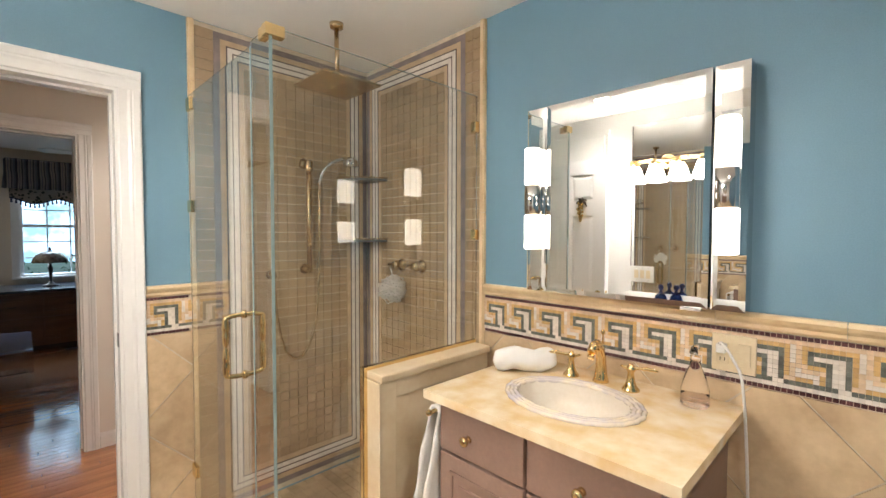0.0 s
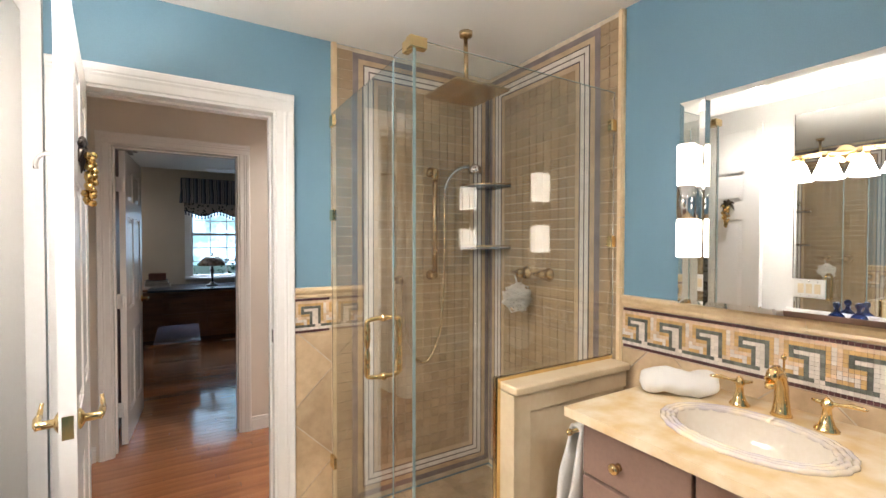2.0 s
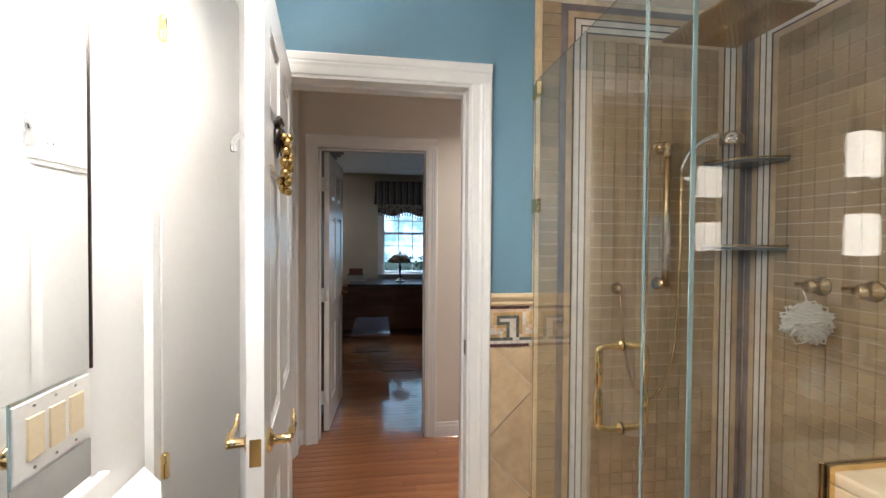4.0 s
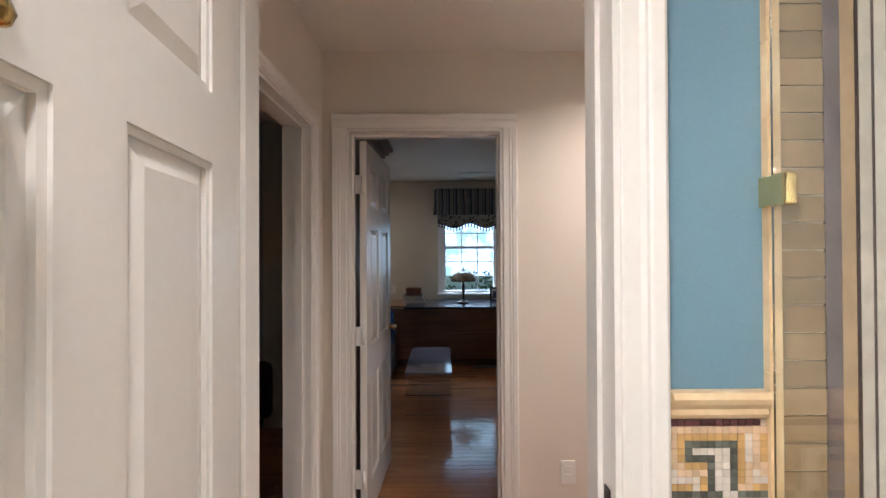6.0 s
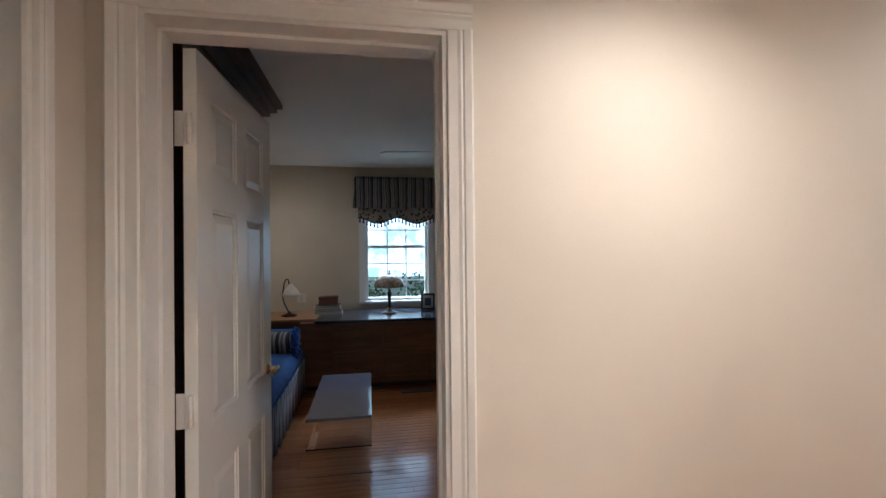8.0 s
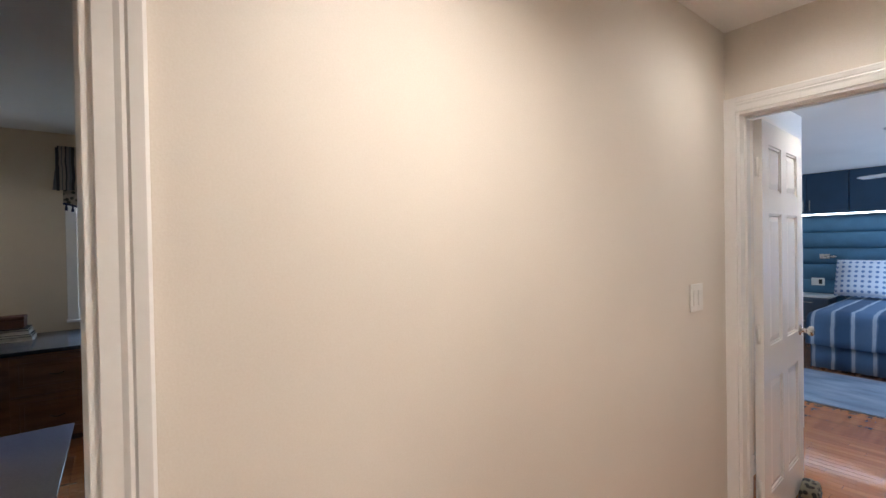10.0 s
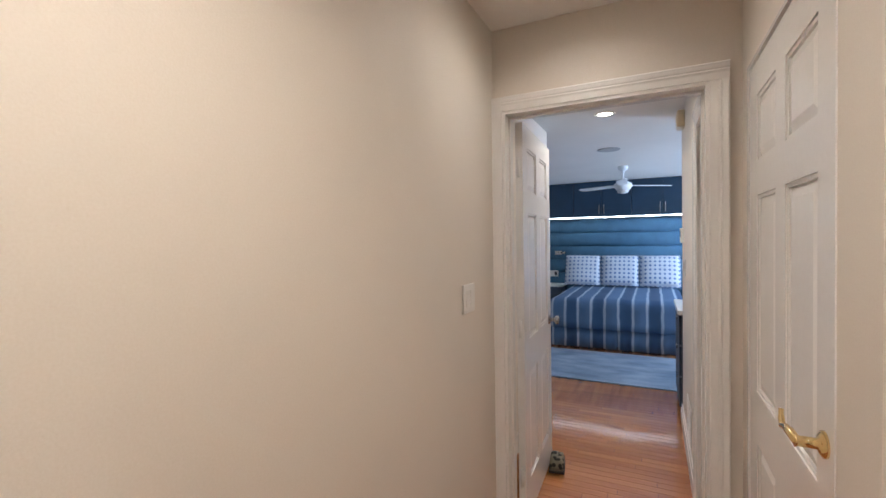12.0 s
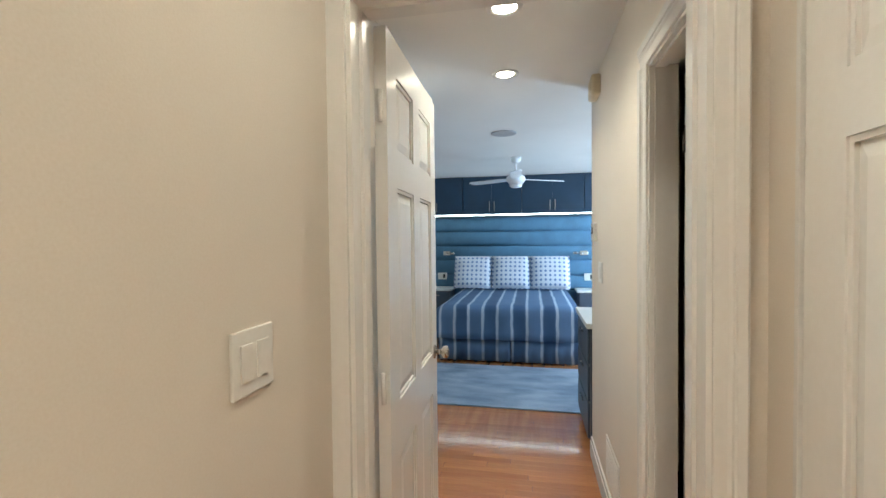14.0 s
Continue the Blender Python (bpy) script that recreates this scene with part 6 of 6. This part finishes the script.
# ---- bedroom ----
hb = thing("headboard_panel", "blue channel-tufted upholstered wall panel", "headboard", pose(0, 0, 0))
for k2 in range(6):
    z0 = 0.375 + 0.233 * k2
    for y0, y1 in ((0.95, 6.4),):
        bm = bmesh.new()
        prof = [(0, 0.0)] + [(0.012 + 0.045 * math.sin(math.pi * q / 10) ** 0.5, 0.233 * q / 10) for q in range(11)] + [(0, 0.233)]
        a = [bm.verts.new((8.845 - o, y0, z0 + h)) for o, h in prof]
        b = [bm.verts.new((8.845 - o, y1, z0 + h)) for o, h in prof]
        for i in range(len(prof)):
            j = (i + 1) % len(prof)
            bm.faces.new((a[i], b[i], b[j], a[j])).smooth = True
        bm.faces.new(a)
        bm.faces.new(b[::-1])
        part("channel", bm, HEADB, hb)
for i in range(6):
    y0 = 0.95 + i * 0.91
    uc = thing("upper_cabinet", "dark navy wall cabinet above the headboard", "cabinet", pose(0, 0, 0), "upper cabinets")
    part("body", B(8.52, 8.849, y0, y0 + 0.905, 1.80, HB - 0.002), NAVY, uc)
    for s in (0, 1):
        d = part("cabinet_door", B(8.50, 8.5195, y0 + 0.004 + s * 0.452, y0 + 0.448 + s * 0.452, 1.806, HB - 0.02, 0.002), NAVY, uc)
        part("pull", B(8.485, 8.4995, y0 + (0.41 if s == 0 else 0.485), y0 + (0.42 if s == 0 else 0.495), 1.85, 2.0), NICKEL, d)
led = thing("led_strip", "glowing white light strip under the cabinets", "light strip", pose(0, 0, 0))
part("strip", B(8.505, 8.535, 0.95, 6.4, 1.784, 1.7995), LED, led)

bed = thing("bed", "made bed with a blue striped coverlet", "bed", pose(0, 0, 0))
Y0, Y1, X0, X1 = 3.02, 4.62, 6.72, 8.76
part("box_base", B(X0 + 0.04, X1, Y0 + 0.04, Y1 - 0.04, 0.05, 0.32), STRIPE_BED, bed)
part("mattress", B(X0 + 0.03, X1, Y0 + 0.03, Y1 - 0.03, 0.321, 0.60, 0.06), STRIPE_BED, bed)
bm = bmesh.new()
secs = []
n = 64
for xi, x in enumerate([X0 - 0.012] * 5 + [X0 + 0.02, X0 + 0.06] + [X0 + 0.15 + 0.12 * q for q in range(15)]):
    row = []
    for i in range(n + 1):
        u = i / n
        y = Y0 - 0.02 + (Y1 - Y0 + 0.04) * u
        e = min(u, 1 - u) * (Y1 - Y0)
        topz = 0.655 - 0.05 * math.exp(-e / 0.06) + 0.008 * noise.noise((x * 3, y * 4, 0))
        if xi < 5:
            z = 0.275 + xi * (topz - 0.05 - 0.275) / 4
            row.append(bm.verts.new((x - 0.030 * (4 - xi) / 4 + 0.010 * math.sin(i * 0.55) * (4 - xi) / 4, y, z)))
        else:
            row.append(bm.verts.new((x, y, topz - (0.018 if xi == 5 else 0))))
    secs.append(row)
for a, b in zip(secs, secs[1:]):
    for i in range(n):
        bm.faces.new((a[i], a[i + 1], b[i + 1], b[i])).smooth = True
for i in (0, n):
    side = [r[i] for r in secs[5:]]
    low = [bm.verts.new((v.co.x, v.co.y + (-0.02 if i == 0 else 0.02) + 0.010 * math.sin(q * 1.4), 0.28)) for q, v in enumerate(side)]
    for q in range(len(side) - 1):
        bm.faces.new((side[q], side[q + 1], low[q + 1], low[q])).smooth = True
ob = part("coverlet", bm, STRIPE_BED, bed, "blue and white striped coverlet")
sol = ob.modifiers.new("thickness", "SOLIDIFY")
sol.thickness = 0.012
for y0, y1 in ((Y0 + 0.01, 3.765), (3.785, Y1 - 0.01)):
    bm = bmesh.new()
    a = [bm.verts.new((X0 + 0.02, y0 + (y1 - y0) * i / 30, 0.33)) for i in range(31)]
    b = [bm.verts.new((X0 + 0.005 + 0.008 * math.sin(i * 1.3), y0 + (y1 - y0) * i / 30, 0.022)) for i in range(31)]
    for i in range(30):
        bm.faces.new((a[i], a[i + 1], b[i + 1], b[i])).smooth = True
    ob = part("bed_skirt", bm, STRIPE_BED, bed, "striped bed skirt")
    sol = ob.modifiers.new("thickness", "SOLIDIFY")
    sol.thickness = 0.006
for x in (X0 + 0.1, X1 - 0.1):
    for y in (Y0 + 0.1, Y1 - 0.1):
        part("leg", L([(0.025, 0), (0.03, 0.052)], (x, y, 0), seg=10), DARKWOOD, bed)
for i in range(3):
    p = thing("square_pillow", "white square pillow with small blue dots", "pillow", pose(8.30 + 0.0 * i, 3.27 + i * 0.572, 0.655, 0, -68, 0), "pillows on the bed")
    q = part("cover", soft_pad(bmesh.new(), 0.50, 0.555, 0.17, 14, 3.2, 0.006), DOTS, p)
    q.location = (0.25, 0, 0)
    bm = bmesh.new()
    pts = [(-0.25, -0.2775), (0.25, -0.2775), (0.25, 0.2775), (-0.25, 0.2775), (-0.25, -0.2775)]
    tube(bm, [(x + 0.25, y, 0.085) for x, y in pts], 0.007, 6)
    part("piping", bm, DOTS, p)
for y in (2.62, 5.02):
    ns = thing("nightstand", "dark nightstand with a white top beside the bed", "nightstand", pose(8.60, y, 0), "nightstands")
    part("body", B(-0.20, 0.185, -0.24, 0.24, 0.02, 0.615, 0.004), GREYBLUE, ns)
    part("top", B(-0.22, 0.185, -0.26, 0.26, 0.616, 0.645, 0.004), WPLASTIC, ns)
    for z in (0.08, 0.35):
        d = part("drawer", B(-0.215, -0.2005, -0.23, 0.23, z, z + 0.25, 0.002), GREYBLUE, ns)
        part("pull", B(-0.228, -0.2155, -0.06, 0.06, z + 0.19, z + 0.20), NICKEL, d)
    part("foot", B(-0.19, 0.18, -0.23, 0.23, 0.0, 0.0195), BLACK, ns)
for y, s in ((4.90, 1), (2.74, -1)):
    rl = thing("reading_light", "small nickel wall reading light on the headboard", "wall lamp", pose(8.79, y, 1.19), "reading lights")
    part("plate", B(-0.02, 0.0, -0.06, 0.06, -0.035, 0.035, 0.003), NICKEL, rl)
    part("arm", T([(-0.02, 0, 0), (-0.05, -s * 0.03, 0), (-0.07, -s * 0.10, 0.0)], 0.008, 8), NICKEL, rl)
    part("head", L([(0.018, -0.02), (0.024, 0), (0.020, 0.05)], (-0.07, -s * 0.12, 0.0), "y", 14), NICKEL, rl)
    wo = thing("wall_outlet", "white outlet plate on the upholstered panel", "outlet", pose(8.785, y + s * 0.08, 0.815), "headboard outlets")
    part("plate", B(-0.012, 0.0, -0.075, 0.075, -0.055, 0.055, 0.003), WPLASTIC, wo)
    part("receptacle", B(-0.015, -0.012, -0.05, -0.01, -0.033, 0.033), BLACK, wo)
rug = thing("bedroom_rug", "blue-grey distressed rug on the oak floor", "rug", pose(0, 0, 0))
part("rug_body", B(5.40, 6.60, 2.95, 4.90, 0.0005, 0.012, 0.003), RUG, rug)
dr = thing("slate_dresser", "slate blue dresser with a pale stone top", "dresser", pose(0, 0, 0))
part("body", B(4.77, 5.42, 2.50, 3.155, 0.06, 0.825, 0.003), GREYBLUE, dr)
part("top", B(4.752, 5.45, 2.49, 3.185, 0.826, 0.862, 0.004), WPLASTIC, dr)
part("plinth", B(4.79, 5.40, 2.52, 3.12, 0.0, 0.0595), BLACK, dr)
for z in (0.08, 0.33, 0.58):
    d = part("drawer_front", B(4.79, 5.40, 3.156, 3.172, z, z + 0.235, 0.002), GREYBLUE, dr)
    part("pull", B(5.02, 5.17, 3.1725, 3.183, z + 0.17, z + 0.18), NICKEL, d)
ceiling_fan("ceiling_fan_bedroom", "white ceiling fan with a nickel downrod over the bed", 7.05, 3.715, HB, 0.25, WHITEFAN, WHITEFAN, 3, 0.66, False, 62)
th = thing("thermostat", "white wall thermostat with a dark display", "thermostat", pose(4.55, 3.15, 1.46))
part("case", B(-0.045, 0.045, 0, 0.024, -0.055, 0.055, 0.005), WPLASTIC, th)
part("display", B(-0.03, 0.012, 0.024, 0.026, -0.012, 0.032), BLACK, th)
part("side_display", B(0.0452, 0.0462, 0.004, 0.018, -0.02, 0.03), BLACK, th)
wall_switch(pose(4.36, 3.15, 1.23, 0, 0, 180), 2, "white double light switch on the corridor wall")
si = thing("alarm_siren", "almond plastic alarm siren high on the wall", "alarm", pose(4.43, 3.15, 2.29))
part("case", B(-0.075, 0.075, 0, 0.05, -0.06, 0.06, 0.012), PLASTIC, si)
for q in range(5):
    part("louver", B(-0.05, 0.05, 0.05, 0.053, -0.03 + q * 0.014, -0.024 + q * 0.014), PLASTIC, si)
vt = thing("return_vent", "white wall return vent near the floor", "vent", pose(4.00, 3.15, 0.28))
part("frame", B(-0.17, 0.17, 0, 0.006, -0.11, 0.11, 0.002), WPLASTIC, vt)
for q in range(12):
    part("slat", B(-0.15, 0.15, 0.006, 0.0095, -0.092 + q * 0.0155, -0.084 + q * 0.0155), WPLASTIC, vt)
ds = thing("door_stop", "dark camouflage fabric door stop on the oak floor", "door stop", pose(3.575, 3.905, 0.0, 0, 0, 8))
part("bag", soft_pad(bmesh.new(), 0.16, 0.09, 0.095, 10, 5, 0.006), spotted("camouflage_fabric", (0.20, 0.18, 0.13), (0.02, 0.02, 0.018), 38, 0.40, 0.9, 1.0), ds)
part("band", B(-0.082, 0.082, -0.047, 0.047, 0.012, 0.03, 0.006), BLACK, ds)

# ---- floor planks ----


def planks(parent, x0, x1, y0, y1, w, along, mat, as_parts, seed):
    rng = random.Random(seed)
    lo, hi, a0, a1 = (y0, y1, x0, x1) if along == "x" else (x0, x1, y0, y1)
    n = max(1, round((hi - lo) / w))
    w = (hi - lo) / n
    lens = (0.62, 0.85, 1.1, 1.4)
    cache, far = {}, bmesh.new()

    def shape(bm, x, y, le):
        g, c = 0.0009, 0.0012
        p = [(x + g, y + g), (x + le - g, y + g), (x + le - g, y + w - g), (x + g, y + w - g)]
        r = [(x + g + c, y + g + c), (x + le - g - c, y + g + c), (x + le - g - c, y + w - g - c), (x + g + c, y + w - g - c)]
        if along == "y":
            p, r = [(b, a) for a, b in p], [(b, a) for a, b in r]
        A = [bm.verts.new((*q, -0.004)) for q in p]
        Bv = [bm.verts.new((*q, -0.001)) for q in p]
        C = [bm.verts.new((*q, 0.0)) for q in r]
        bm.faces.new(C if along == "x" else C[::-1])
        for k in range(4):
            j = (k + 1) % 4
            for u, v in ((A, Bv), (Bv, C)):
                q = (u[k], u[j], v[j], v[k])
                bm.faces.new(q if along == "x" else q[::-1])

    count = 0
    for i in range(n):
        pos, y = a0 - rng.uniform(0, 0.6), lo + i * w
        while pos < a1 - 0.02:
            le = rng.choice(lens)
            s, e = max(pos, a0), min(pos + le, a1)
            pos += le
            if e - s < 0.03:
                continue
            if as_parts and count < 300:
                key = round(e - s, 3)
                if key not in cache:
                    bm = bmesh.new()
                    shape(bm, 0, 0, key)
                    cache[key] = mesh_of("plank", bm, mat)
                piece("plank", cache[key], parent, (s, y, 0) if along == "x" else (y, s, 0))
                count += 1
            else:
                shape(far, s, y, e - s)
    if len(far.verts):
        tagged(part("planks", far, OAKF, parent, "narrow glossy oak planks"), kind="stuff")
    else:
        far.free()


planks(floor, -0.40, 2.927, 2.795, 4.18, 0.057, "x", OAK, True, 3)
planks(floor_b, 2.927, 4.75, 3.0, 4.35, 0.057, "y", OAKY, True, 4)
planks(floor_b, 4.75, 8.84, 0.62, 6.5, 0.057, "y", OAKY, False, 5)
planks(floor_o, -1.29, 2.60, 4.18, 8.39, 0.057, "x", OAK, True, 6)
